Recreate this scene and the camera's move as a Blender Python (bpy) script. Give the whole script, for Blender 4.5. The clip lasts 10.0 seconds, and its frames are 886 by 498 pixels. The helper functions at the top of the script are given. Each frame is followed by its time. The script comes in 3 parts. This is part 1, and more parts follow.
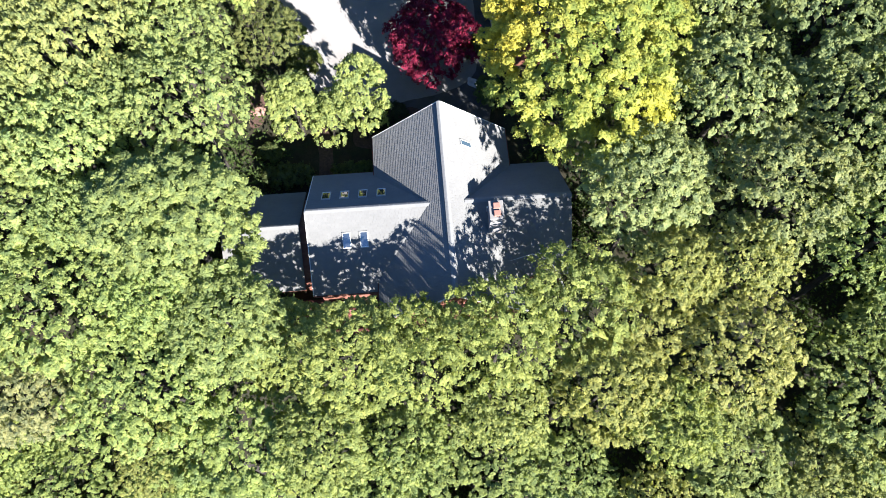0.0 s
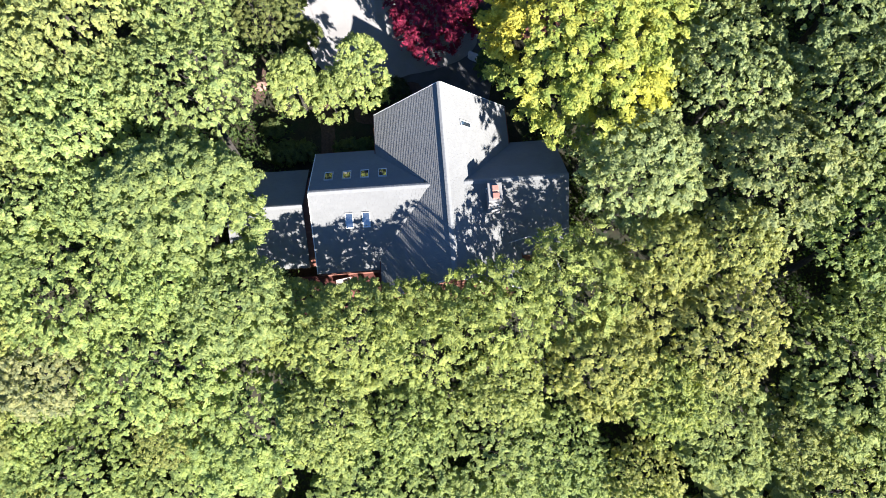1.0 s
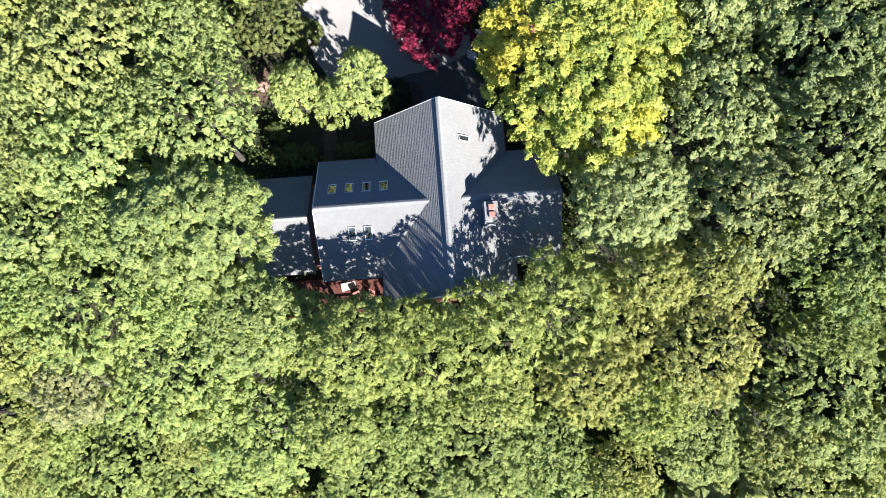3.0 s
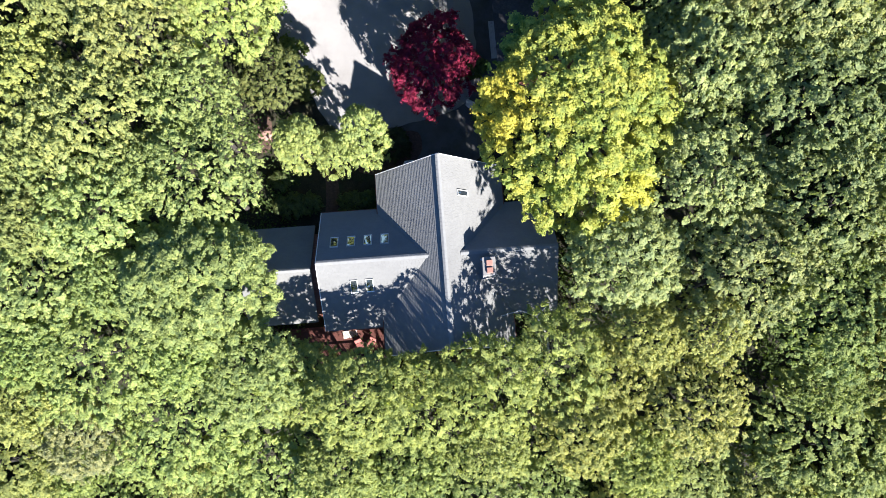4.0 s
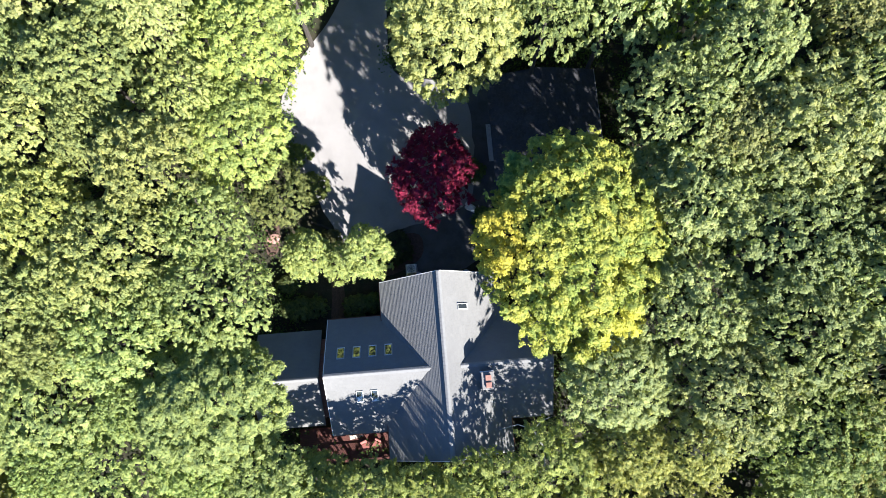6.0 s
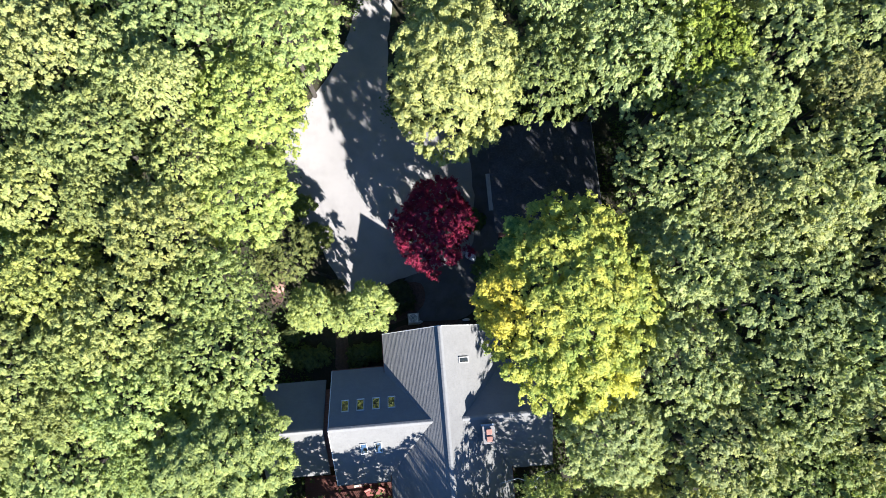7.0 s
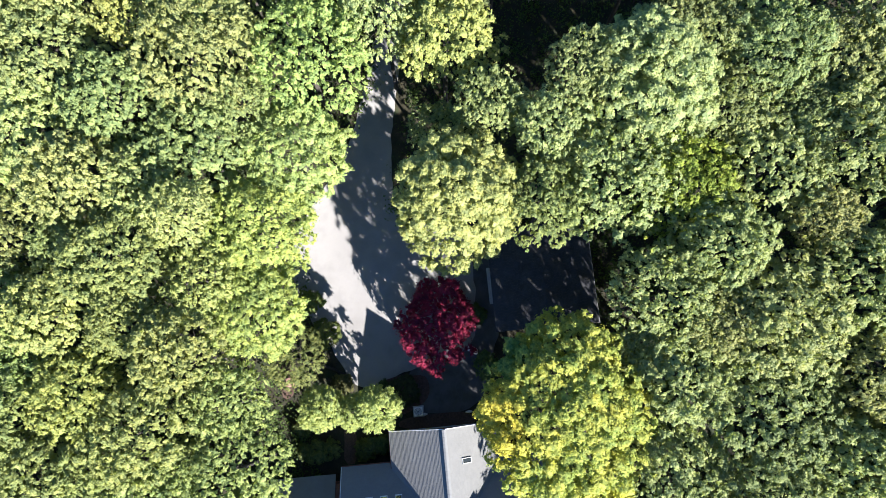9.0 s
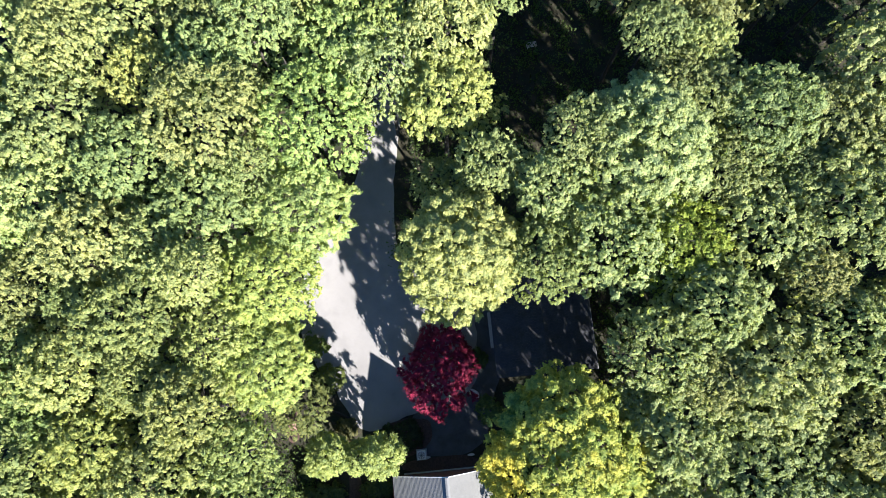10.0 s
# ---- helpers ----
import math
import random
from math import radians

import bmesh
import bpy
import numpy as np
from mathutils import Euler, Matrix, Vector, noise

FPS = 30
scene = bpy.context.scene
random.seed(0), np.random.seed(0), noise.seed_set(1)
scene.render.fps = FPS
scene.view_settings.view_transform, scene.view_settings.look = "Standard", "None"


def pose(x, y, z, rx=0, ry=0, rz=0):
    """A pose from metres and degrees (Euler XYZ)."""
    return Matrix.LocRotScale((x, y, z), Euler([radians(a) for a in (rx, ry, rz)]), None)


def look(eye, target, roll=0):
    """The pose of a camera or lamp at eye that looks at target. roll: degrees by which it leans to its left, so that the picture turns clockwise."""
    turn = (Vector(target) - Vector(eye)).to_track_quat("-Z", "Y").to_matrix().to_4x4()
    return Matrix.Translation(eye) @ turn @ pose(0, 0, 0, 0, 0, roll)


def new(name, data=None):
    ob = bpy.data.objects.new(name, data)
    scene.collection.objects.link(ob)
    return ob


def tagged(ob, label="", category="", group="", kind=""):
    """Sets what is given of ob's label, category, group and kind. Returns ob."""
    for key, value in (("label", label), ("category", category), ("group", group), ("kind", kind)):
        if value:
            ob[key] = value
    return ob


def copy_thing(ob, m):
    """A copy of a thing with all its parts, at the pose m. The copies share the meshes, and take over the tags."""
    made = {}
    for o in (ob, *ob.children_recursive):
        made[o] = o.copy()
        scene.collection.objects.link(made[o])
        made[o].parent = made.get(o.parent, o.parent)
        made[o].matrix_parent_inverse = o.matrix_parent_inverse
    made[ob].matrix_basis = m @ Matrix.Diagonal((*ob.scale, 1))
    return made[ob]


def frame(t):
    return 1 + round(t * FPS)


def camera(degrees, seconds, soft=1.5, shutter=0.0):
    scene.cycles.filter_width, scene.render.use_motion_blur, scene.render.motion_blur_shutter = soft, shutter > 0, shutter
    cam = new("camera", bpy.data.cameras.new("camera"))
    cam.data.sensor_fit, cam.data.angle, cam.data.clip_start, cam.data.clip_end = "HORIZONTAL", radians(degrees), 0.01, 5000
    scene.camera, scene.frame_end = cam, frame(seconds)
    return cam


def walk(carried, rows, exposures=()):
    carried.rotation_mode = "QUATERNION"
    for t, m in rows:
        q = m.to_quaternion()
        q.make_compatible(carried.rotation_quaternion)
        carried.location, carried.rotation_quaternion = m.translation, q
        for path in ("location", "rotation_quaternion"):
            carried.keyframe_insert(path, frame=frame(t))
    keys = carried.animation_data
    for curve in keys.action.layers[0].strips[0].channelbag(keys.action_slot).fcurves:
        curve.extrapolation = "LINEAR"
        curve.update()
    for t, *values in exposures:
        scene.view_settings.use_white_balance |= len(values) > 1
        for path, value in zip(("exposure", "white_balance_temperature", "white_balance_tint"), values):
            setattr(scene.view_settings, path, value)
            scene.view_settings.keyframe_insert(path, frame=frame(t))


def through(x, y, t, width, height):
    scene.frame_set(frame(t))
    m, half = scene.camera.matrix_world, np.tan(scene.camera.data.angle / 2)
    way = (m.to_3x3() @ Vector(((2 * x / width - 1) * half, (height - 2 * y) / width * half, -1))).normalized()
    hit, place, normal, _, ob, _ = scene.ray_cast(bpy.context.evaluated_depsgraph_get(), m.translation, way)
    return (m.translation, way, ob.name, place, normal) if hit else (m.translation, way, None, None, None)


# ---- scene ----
cam = camera(66.1, 10.0, soft=0.6)
METRES, EYE, TILT, LEAN, TURN = 45.0, 50.0, -130.1, -1.8, -0.6
ROWS = [
    (0.0, 0.0, 0.0, 0.0, 3.71, 63.01, 1.89),
    (0.5, 0.0028, -0.0291, -0.0033, 3.7, 60.73, 1.79),
    (1.0, 0.0063, -0.063, -0.0007, 3.73, 58.44, 1.76),
    (1.5, 0.0104, -0.1009, 0.0057, 3.76, 56.14, 1.73),
    (2.0, 0.0151, -0.1414, 0.0147, 3.8, 53.84, 1.68),
    (3.5, 0.0288, -0.2743, 0.0582, 3.82, 51.14, 1.59),
    (4.0, 0.0328, -0.3228, 0.0768, 3.79, 51.17, 1.59),
    (4.5, 0.0364, -0.3727, 0.0967, 3.78, 51.14, 1.6),
    (5.0, 0.0399, -0.4226, 0.1167, 3.86, 51.14, 1.68),
    (5.5, 0.0434, -0.4727, 0.1374, 3.96, 51.12, 1.77),
    (7.0, 0.0534, -0.6252, 0.2, 4.25, 51.09, 1.99),
    (7.5, 0.0567, -0.676, 0.221, 4.35, 51.11, 2.06),
    (8.0, 0.0602, -0.7275, 0.2425, 4.45, 51.09, 2.12),
    (8.5, 0.0632, -0.7791, 0.2626, 4.54, 51.11, 2.21),
    (9.0, 0.0671, -0.8317, 0.2829, 4.65, 51.11, 2.28),
    (9.5, 0.0701, -0.8846, 0.3031, 4.74, 51.11, 2.38),
    (10.0, 0.0736, -0.9375, 0.3224, 4.85, 51.12, 2.43),
]
walk(cam, [(t, pose(0, 0, EYE, TILT, LEAN, TURN) @ pose(METRES * x, METRES * y, METRES * z, 90 + pitch, roll, yaw)) for t, x, y, z, yaw, pitch, roll in ROWS],
     [(0.0, 2.76, 5600, 10), (4.0, 2.81, 5600, 10), (10.0, 3.0, 5600, 10)])

# ---- light ----
SUN = Vector((6.97, -12.55, 8.0)).normalized()      # towards the sun
world = bpy.data.worlds.new("sky")
scene.world = world
world.use_nodes = True
wn = world.node_tree.nodes
sky = wn.new("ShaderNodeTexSky")
sky.sky_type = "NISHITA"
sky.sun_disc = False
sky.sun_elevation = math.asin(SUN.z)
sky.ozone_density, sky.dust_density = 7.0, 0.2
sky.sun_rotation = math.atan2(SUN.x, SUN.y)
wn["Background"].inputs["Strength"].default_value = 0.044
world.node_tree.links.new(sky.outputs["Color"], wn["Background"].inputs["Color"])
sun_data = bpy.data.lights.new("sun", "SUN")
sun_data.energy = 4.2
sun_data.angle = radians(0.53)
sun_data.color = (1.0, 0.88, 0.73)
sun = new("sun", sun_data)
sun.matrix_world = look(SUN * 200, (0, 0, 0))


# ---- materials ----
def material(name):
    m = bpy.data.materials.new(name)
    m.use_nodes = True
    nt = m.node_tree
    return m, nt, nt.nodes, nt.links, nt.nodes["Principled BSDF"]


def node(nodes, kind, **inputs):
    n = nodes.new(kind)
    for key, value in inputs.items():
        n.inputs[key.replace("_", " ")].default_value = value
    return n


def ramp(nodes, stops):
    r = nodes.new("ShaderNodeValToRGB")
    while len(r.color_ramp.elements) < len(stops):
        r.color_ramp.elements.new(0.5)
    for e, (at, c) in zip(r.color_ramp.elements, stops):
        e.position, e.color = at, (*c, 1)
    return r


def mix(nodes, links, kind, factor, a, b):
    n = nodes.new("ShaderNodeMix")
    n.data_type, n.blend_type = "RGBA", kind
    for sock, value in ((n.inputs[0], factor), (n.inputs[6], a), (n.inputs[7], b)):
        if isinstance(value, bpy.types.NodeSocket):
            links.new(value, sock)
        elif isinstance(value, (int, float)):
            sock.default_value = value
        else:
            sock.default_value = (*value, 1)
    return n.outputs[2]


def surface(name, low, high, scale, rough=0.85, detail=6.0, spots=None, spot_scale=1.0, bump=0.3, bump_scale=40.0, islands=0.0, grit=0.0, spread=(0.3, 0.7), stretch=(1, 1, 1)):
    """A matt surface: two tones in coarse noise, optional stains, fine grit, and relief."""
    m, nt, nodes, links, bsdf = material(name)
    co = nodes.new("ShaderNodeTexCoord")
    mp = nodes.new("ShaderNodeMapping")
    mp.inputs["Scale"].default_value = stretch
    links.new(co.outputs["Object"], mp.inputs["Vector"])
    n1 = node(nodes, "ShaderNodeTexNoise", Scale=scale, Detail=detail, Roughness=0.6)
    links.new(mp.outputs[0], n1.inputs["Vector"])
    r1 = ramp(nodes, [(spread[0], low), (spread[1], high)])
    links.new(n1.outputs["Fac"], r1.inputs["Fac"])
    colour = r1.outputs["Color"]
    if spots:
        n2 = node(nodes, "ShaderNodeTexNoise", Scale=spot_scale, Detail=5.0, Roughness=0.65)
        links.new(mp.outputs[0], n2.inputs["Vector"])
        r2 = ramp(nodes, [(0.5, (0, 0, 0)), (0.72, (1, 1, 1))])
        links.new(n2.outputs["Fac"], r2.inputs["Fac"])
        colour = mix(nodes, links, "MIX", r2.outputs["Color"], colour, spots)
    n3 = node(nodes, "ShaderNodeTexNoise", Scale=bump_scale, Detail=4.0)
    links.new(mp.outputs[0], n3.inputs["Vector"])
    if grit:
        r3 = ramp(nodes, [(0.3, (1 - grit,) * 3), (0.7, (1 + grit,) * 3)])
        links.new(n3.outputs["Fac"], r3.inputs["Fac"])
        colour = mix(nodes, links, "MULTIPLY", 1.0, colour, r3.outputs["Color"])
    if islands:
        g = nodes.new("ShaderNodeNewGeometry")
        r4 = ramp(nodes, [(0.0, (1 - islands,) * 3), (1.0, (1 + islands,) * 3)])
        links.new(g.outputs["Random Per Island"], r4.inputs["Fac"])
        colour = mix(nodes, links, "MULTIPLY", 1.0, colour, r4.outputs["Color"])
    links.new(colour, bsdf.inputs["Base Color"])
    bsdf.inputs["Roughness"].default_value = rough
    bsdf.inputs["Specular IOR Level"].default_value = 0.25
    bsdf.inputs["Diffuse Roughness"].default_value = 1.0
    if bump:
        b = node(nodes, "ShaderNodeBump", Strength=bump, Distance=0.02)
        links.new(n3.outputs["Fac"], b.inputs["Height"])
        links.new(b.outputs["Normal"], bsdf.inputs["Normal"])
    return m


def foliage(name, second=None, patch=0.3, spread=(0.5, 0.6), sheen=0.1, through=0.5, patches=()):
    """Leaves in the object's own colour, each leaf a little different; a second colour in patches."""
    m, nt, nodes, links, bsdf = material(name)
    oi = nodes.new("ShaderNodeObjectInfo")
    co = nodes.new("ShaderNodeTexCoord")
    g = nodes.new("ShaderNodeNewGeometry")
    colour = oi.outputs["Color"]
    n1 = node(nodes, "ShaderNodeTexNoise", Scale=patch, Detail=3.0, Roughness=0.55)
    links.new(co.outputs["Object"], n1.inputs["Vector"])
    if second:
        r = ramp(nodes, [(spread[0], (0, 0, 0)), (spread[1], (1, 1, 1))])
        links.new(n1.outputs["Fac"], r.inputs["Fac"])
        colour = mix(nodes, links, "MIX", r.outputs["Color"], colour, second)
    for spot, reach, tint in patches:
        away = nodes.new("ShaderNodeVectorMath")
        away.operation = "DISTANCE"
        links.new(co.outputs["Object"], away.inputs[0])
        away.inputs[1].default_value = spot
        rag = nodes.new("ShaderNodeMath")
        rag.operation = "MULTIPLY_ADD"
        links.new(n1.outputs["Fac"], rag.inputs[0])
        rag.inputs[1].default_value = 3.0
        links.new(away.outputs["Value"], rag.inputs[2])
        fade = nodes.new("ShaderNodeMapRange")
        fade.inputs["From Min"].default_value, fade.inputs["From Max"].default_value = reach * 0.7 + 1.5, reach + 1.7
        fade.inputs["To Min"].default_value, fade.inputs["To Max"].default_value = 1.0, 0.0
        links.new(rag.outputs[0], fade.inputs["Value"])
        colour = mix(nodes, links, "MIX", fade.outputs[0], colour, tint)
    n2 = node(nodes, "ShaderNodeTexNoise", Scale=2.4, Detail=2.0)
    links.new(co.outputs["Object"], n2.inputs["Vector"])
    tone = ramp(nodes, [(0.38, (0.70, 0.76, 0.82)), (0.62, (1.22, 1.17, 1.06))])
    links.new(n2.outputs["Fac"], tone.inputs["Fac"])
    colour = mix(nodes, links, "MULTIPLY", 1.0, colour, tone.outputs["Color"])
    leaf = ramp(nodes, [(0.0, (0.82, 0.83, 0.84)), (0.5, (1.0, 1.0, 1.0)), (0.95, (1.06, 1.06, 1.05)), (1.0, (1.16, 1.09, 0.93))])
    links.new(g.outputs["Random Per Island"], leaf.inputs["Fac"])
    colour = mix(nodes, links, "MULTIPLY", 1.0, colour, leaf.outputs["Color"])
    n3 = node(nodes, "ShaderNodeTexNoise", Scale=16.0, Detail=2.0)
    links.new(co.outputs["Object"], n3.inputs["Vector"])
    vein = ramp(nodes, [(0.35, (0.78, 0.8, 0.8)), (0.65, (1.11, 1.11, 1.1))])
    links.new(n3.outputs["Fac"], vein.inputs["Fac"])
    colour = mix(nodes, links, "MULTIPLY", 1.0, colour, vein.outputs["Color"])
    links.new(colour, bsdf.inputs["Base Color"])
    bsdf.inputs["Roughness"].default_value = 0.6
    bsdf.inputs["Specular IOR Level"].default_value = sheen
    rise = node(nodes, "ShaderNodeBump", Strength=0.7, Distance=0.05)
    links.new(n3.outputs["Fac"], rise.inputs["Height"])
    links.new(rise.outputs["Normal"], bsdf.inputs["Normal"])
    tr = nodes.new("ShaderNodeBsdfTranslucent")
    warm = mix(nodes, links, "MULTIPLY", 1.0, colour, (1.15, 1.2, 0.55))
    links.new(warm, tr.inputs["Color"])
    ms = nodes.new("ShaderNodeMixShader")
    ms.inputs[0].default_value = through
    links.new(bsdf.outputs[0], ms.inputs[1])
    links.new(tr.outputs[0], ms.inputs[2])
    links.new(ms.outputs[0], nodes["Material Output"].inputs["Surface"])
    return m


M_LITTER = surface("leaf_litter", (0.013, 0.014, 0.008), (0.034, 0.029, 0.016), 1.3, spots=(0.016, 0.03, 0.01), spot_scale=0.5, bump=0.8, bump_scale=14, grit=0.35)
M_DRIVE = surface("pale_gravel", (0.18, 0.173, 0.169), (0.232, 0.223, 0.218), 0.5, rough=0.95, spots=(0.155, 0.148, 0.142), spot_scale=0.25, bump=0.5, bump_scale=28, grit=0.16)
M_SHINGLE = surface("grey_shingle", (0.148, 0.148, 0.145), (0.168, 0.168, 0.164), 0.5, rough=0.9, spots=(0.14, 0.14, 0.137), spot_scale=0.3, bump=0.3, bump_scale=90, islands=0.035, grit=0.08)
M_DECKING = surface("roof_boarding", (0.10, 0.085, 0.07), (0.16, 0.14, 0.11), 3.0)
M_SIDING = surface("redbrown_siding", (0.10, 0.042, 0.03), (0.17, 0.075, 0.053), 2.0, rough=0.7, stretch=(1, 1, 6), bump_scale=30)
M_TRIM = surface("pale_trim", (0.55, 0.54, 0.52), (0.68, 0.67, 0.65), 2.0, rough=0.55, bump=0.1)
M_FRAME = surface("grey_frame", (0.33, 0.33, 0.31), (0.4, 0.4, 0.38), 3.0, rough=0.5, bump=0.05)
M_CAP = surface("ridge_cap", (0.16, 0.162, 0.162), (0.19, 0.192, 0.19), 3.0, rough=0.85, islands=0.1)
M_BARK = surface("bark", (0.016, 0.014, 0.012), (0.038, 0.033, 0.028), 3.0, rough=0.9, bump=0.9, bump_scale=22, stretch=(3, 3, 0.6))
M_LEAF = foliage("leaves")
# The last patch deepens the north-west green: part leaf colour, part painted shade.
M_TURNING = foliage("turning_leaves", second=(0.40, 0.385, 0.08), patch=0.6, spread=(0.36, 0.68),
                    patches=(((-5.8, 0.3, 1.5), 3.8, (0.47, 0.41, 0.065)), ((2.8, -7.0, 0.5), 2.6, (0.43, 0.41, 0.065)), ((-4.4, 4.8, 0.5), 2.4, (0.14, 0.21, 0.06))))
M_RED = foliage("crimson_leaves", second=(0.22, 0.018, 0.05), patch=0.8, spread=(0.45, 0.65), sheen=0.12, through=0.2)
M_DECK = surface("red_cedar", (0.055, 0.02, 0.015), (0.095, 0.036, 0.028), 2.5, rough=0.65, stretch=(1, 8, 1), islands=0.2)
M_BRICK = surface("brick", (0.17, 0.10, 0.08), (0.26, 0.16, 0.13), 3.0, islands=0.25)
M_FLUE = surface("clay_flue", (0.22, 0.115, 0.09), (0.28, 0.155, 0.125), 4.0)
M_STACK = surface("weathered_render", (0.15, 0.145, 0.14), (0.21, 0.2, 0.195), 2.5, spots=(0.12, 0.115, 0.11), spot_scale=1.5, bump=0.3)
M_MULCH = surface("bark_mulch", (0.04, 0.026, 0.02), (0.09, 0.055, 0.042), 5.0, bump=1.0, bump_scale=30, grit=0.4)
M_CUSHION = surface("faded_red_cloth", (0.17, 0.06, 0.05), (0.24, 0.095, 0.08), 4.0, bump=0.1)
M_PALEWOOD = surface("pale_wood", (0.42, 0.36, 0.3), (0.58, 0.51, 0.44), 3.0, stretch=(1, 8, 1))
M_STONE = surface("pale_stone", (0.34, 0.33, 0.32), (0.5, 0.48, 0.46), 2.0, islands=0.2)
M_CEMENT = surface("cement", (0.3, 0.29, 0.28), (0.45, 0.44, 0.42), 2.0, spots=(0.2, 0.19, 0.18), spot_scale=2)
M_ASPHALT = surface("worn_asphalt", (0.06, 0.06, 0.063), (0.085, 0.085, 0.088), 0.8, spots=(0.05, 0.048, 0.045), spot_scale=0.6, bump_scale=60, grit=0.15)
M_TAR = surface("dark_shingle", (0.022, 0.023, 0.028), (0.038, 0.039, 0.045), 0.8, spots=(0.026, 0.024, 0.022), spot_scale=0.6, bump_scale=60, islands=0.15)
M_METAL, _, _, _, _b = material("grey_metal")
_b.inputs["Base Color"].default_value = (0.55, 0.56, 0.57, 1)
_b.inputs["Metallic"].default_value, _b.inputs["Roughness"].default_value = 0.85, 0.42
M_DARK = surface("black_plastic", (0.02, 0.02, 0.022), (0.035, 0.035, 0.038), 5.0, rough=0.5, bump=0.0)
M_GLASS, _, _, _, _b = material("roof_glass")
_b.inputs["Base Color"].default_value = (0.02, 0.025, 0.03, 1)
_b.inputs["Roughness"].default_value, _b.inputs["IOR"].default_value, _b.inputs["Specular IOR Level"].default_value = 0.03, 2.5, 0.5


# ---- building helpers ----
def mesh_object(name, bm, mat, parent=None):
    me = bpy.data.meshes.new(name)
    bm.to_mesh(me)
    bm.free()
    me.materials.append(mat)
    ob = new(name, me)
    ob.parent = parent
    return ob


def part(name, bm, mat, parent, label=""):
    ob = mesh_object(name, bm, mat, parent)
    return tagged(ob, label) if label else ob


def thing(name, x, y, z, label, category, group="", kind="", turn=0.0):
    ob = new(name)
    ob.matrix_world = pose(x, y, z, 0, 0, turn)
    return tagged(ob, label, category, group, kind)


def box(x0, x1, y0, y1, z0, z1, bevel=0.0, bm=None):
    b = bmesh.new()
    bmesh.ops.create_cube(b, size=1.0, matrix=Matrix.Translation(((x0 + x1) / 2, (y0 + y1) / 2, (z0 + z1) / 2)) @ Matrix.Diagonal((x1 - x0, y1 - y0, z1 - z0, 1)))
    if bevel:
        bmesh.ops.bevel(b, geom=b.edges[:], offset=bevel, segments=1, affect="EDGES")
    if bm is None:
        return b
    me = bpy.data.meshes.new("tmp")
    b.to_mesh(me)
    b.free()
    bm.from_mesh(me)
    bpy.data.meshes.remove(me)
    return bm


def tube(bm, points, radii, sides=7):
    """A tapered tube through the points."""
    rings = []
    for i, p in enumerate(points):
        p = Vector(p)
        way = (Vector(points[min(i + 1, len(points) - 1)]) - Vector(points[max(i - 1, 0)])).normalized()
        side = way.cross(Vector((0.31, 0.77, 0.55))).normalized()
        other = way.cross(side)
        rings.append([bm.verts.new(p + radii[i] * (math.cos(a) * side + math.sin(a) * other)) for a in (2 * math.pi * k / sides for k in range(sides))])
    for a, b in zip(rings, rings[1:]):
        for k in range(sides):
            bm.faces.new((a[k], a[(k + 1) % sides], b[(k + 1) % sides], b[k]))
    bm.faces.new(rings[-1])
    return bm


def slab(corners, thick, bm=None):
    """A sheet with these corners, thickened downwards."""
    bm = bm or bmesh.new()
    top = [bm.verts.new(c) for c in corners]
    low = [bm.verts.new(Vector(c) - Vector((0, 0, thick))) for c in corners]
    bm.faces.new(top)
    bm.faces.new(low[::-1])
    n = len(top)
    for k in range(n):
        bm.faces.new((top[k], low[k], low[(k + 1) % n], top[(k + 1) % n]))
    bmesh.ops.recalc_face_normals(bm, faces=bm.faces[:])
    return bm


# ---- ground ----
def ground_z(x, y):
    drop = 0.42 * max(0.0, 13.0 - y)
    drop = drop if drop < 12 else 12 + 0.1 * (drop - 12)
    return -drop


def axis(lo, hi, step, far):
    inner = list(np.arange(lo, hi + 0.01, step))
    return [lo - far * f for f in (1.0, 0.3, 0.1, 0.03)] + inner + [hi + far * f for f in (0.03, 0.1, 0.3, 1.0)]


def build_ground():
    xs, ys = axis(-60, 70, 1.3, 2400), axis(-30, 100, 1.3, 2400)
    verts, faces = [], []
    for y in ys:
        for x in xs:
            rough = 0.0 if (-14 < x < 18 and 15 < y < 70) else 0.35 * noise.noise(Vector((x * 0.12, y * 0.12, 3)))
            verts.append((x, y, ground_z(x, y) + rough - 0.03))
    nx = len(xs)
    for j in range(len(ys) - 1):
        for i in range(nx - 1):
            a = j * nx + i
            faces.append((a, a + 1, a + nx + 1, a + nx))
    me = bpy.data.meshes.new("ground")
    me.from_pydata(verts, [], faces)
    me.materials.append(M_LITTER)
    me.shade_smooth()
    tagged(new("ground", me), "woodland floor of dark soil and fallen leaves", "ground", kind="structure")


build_ground()


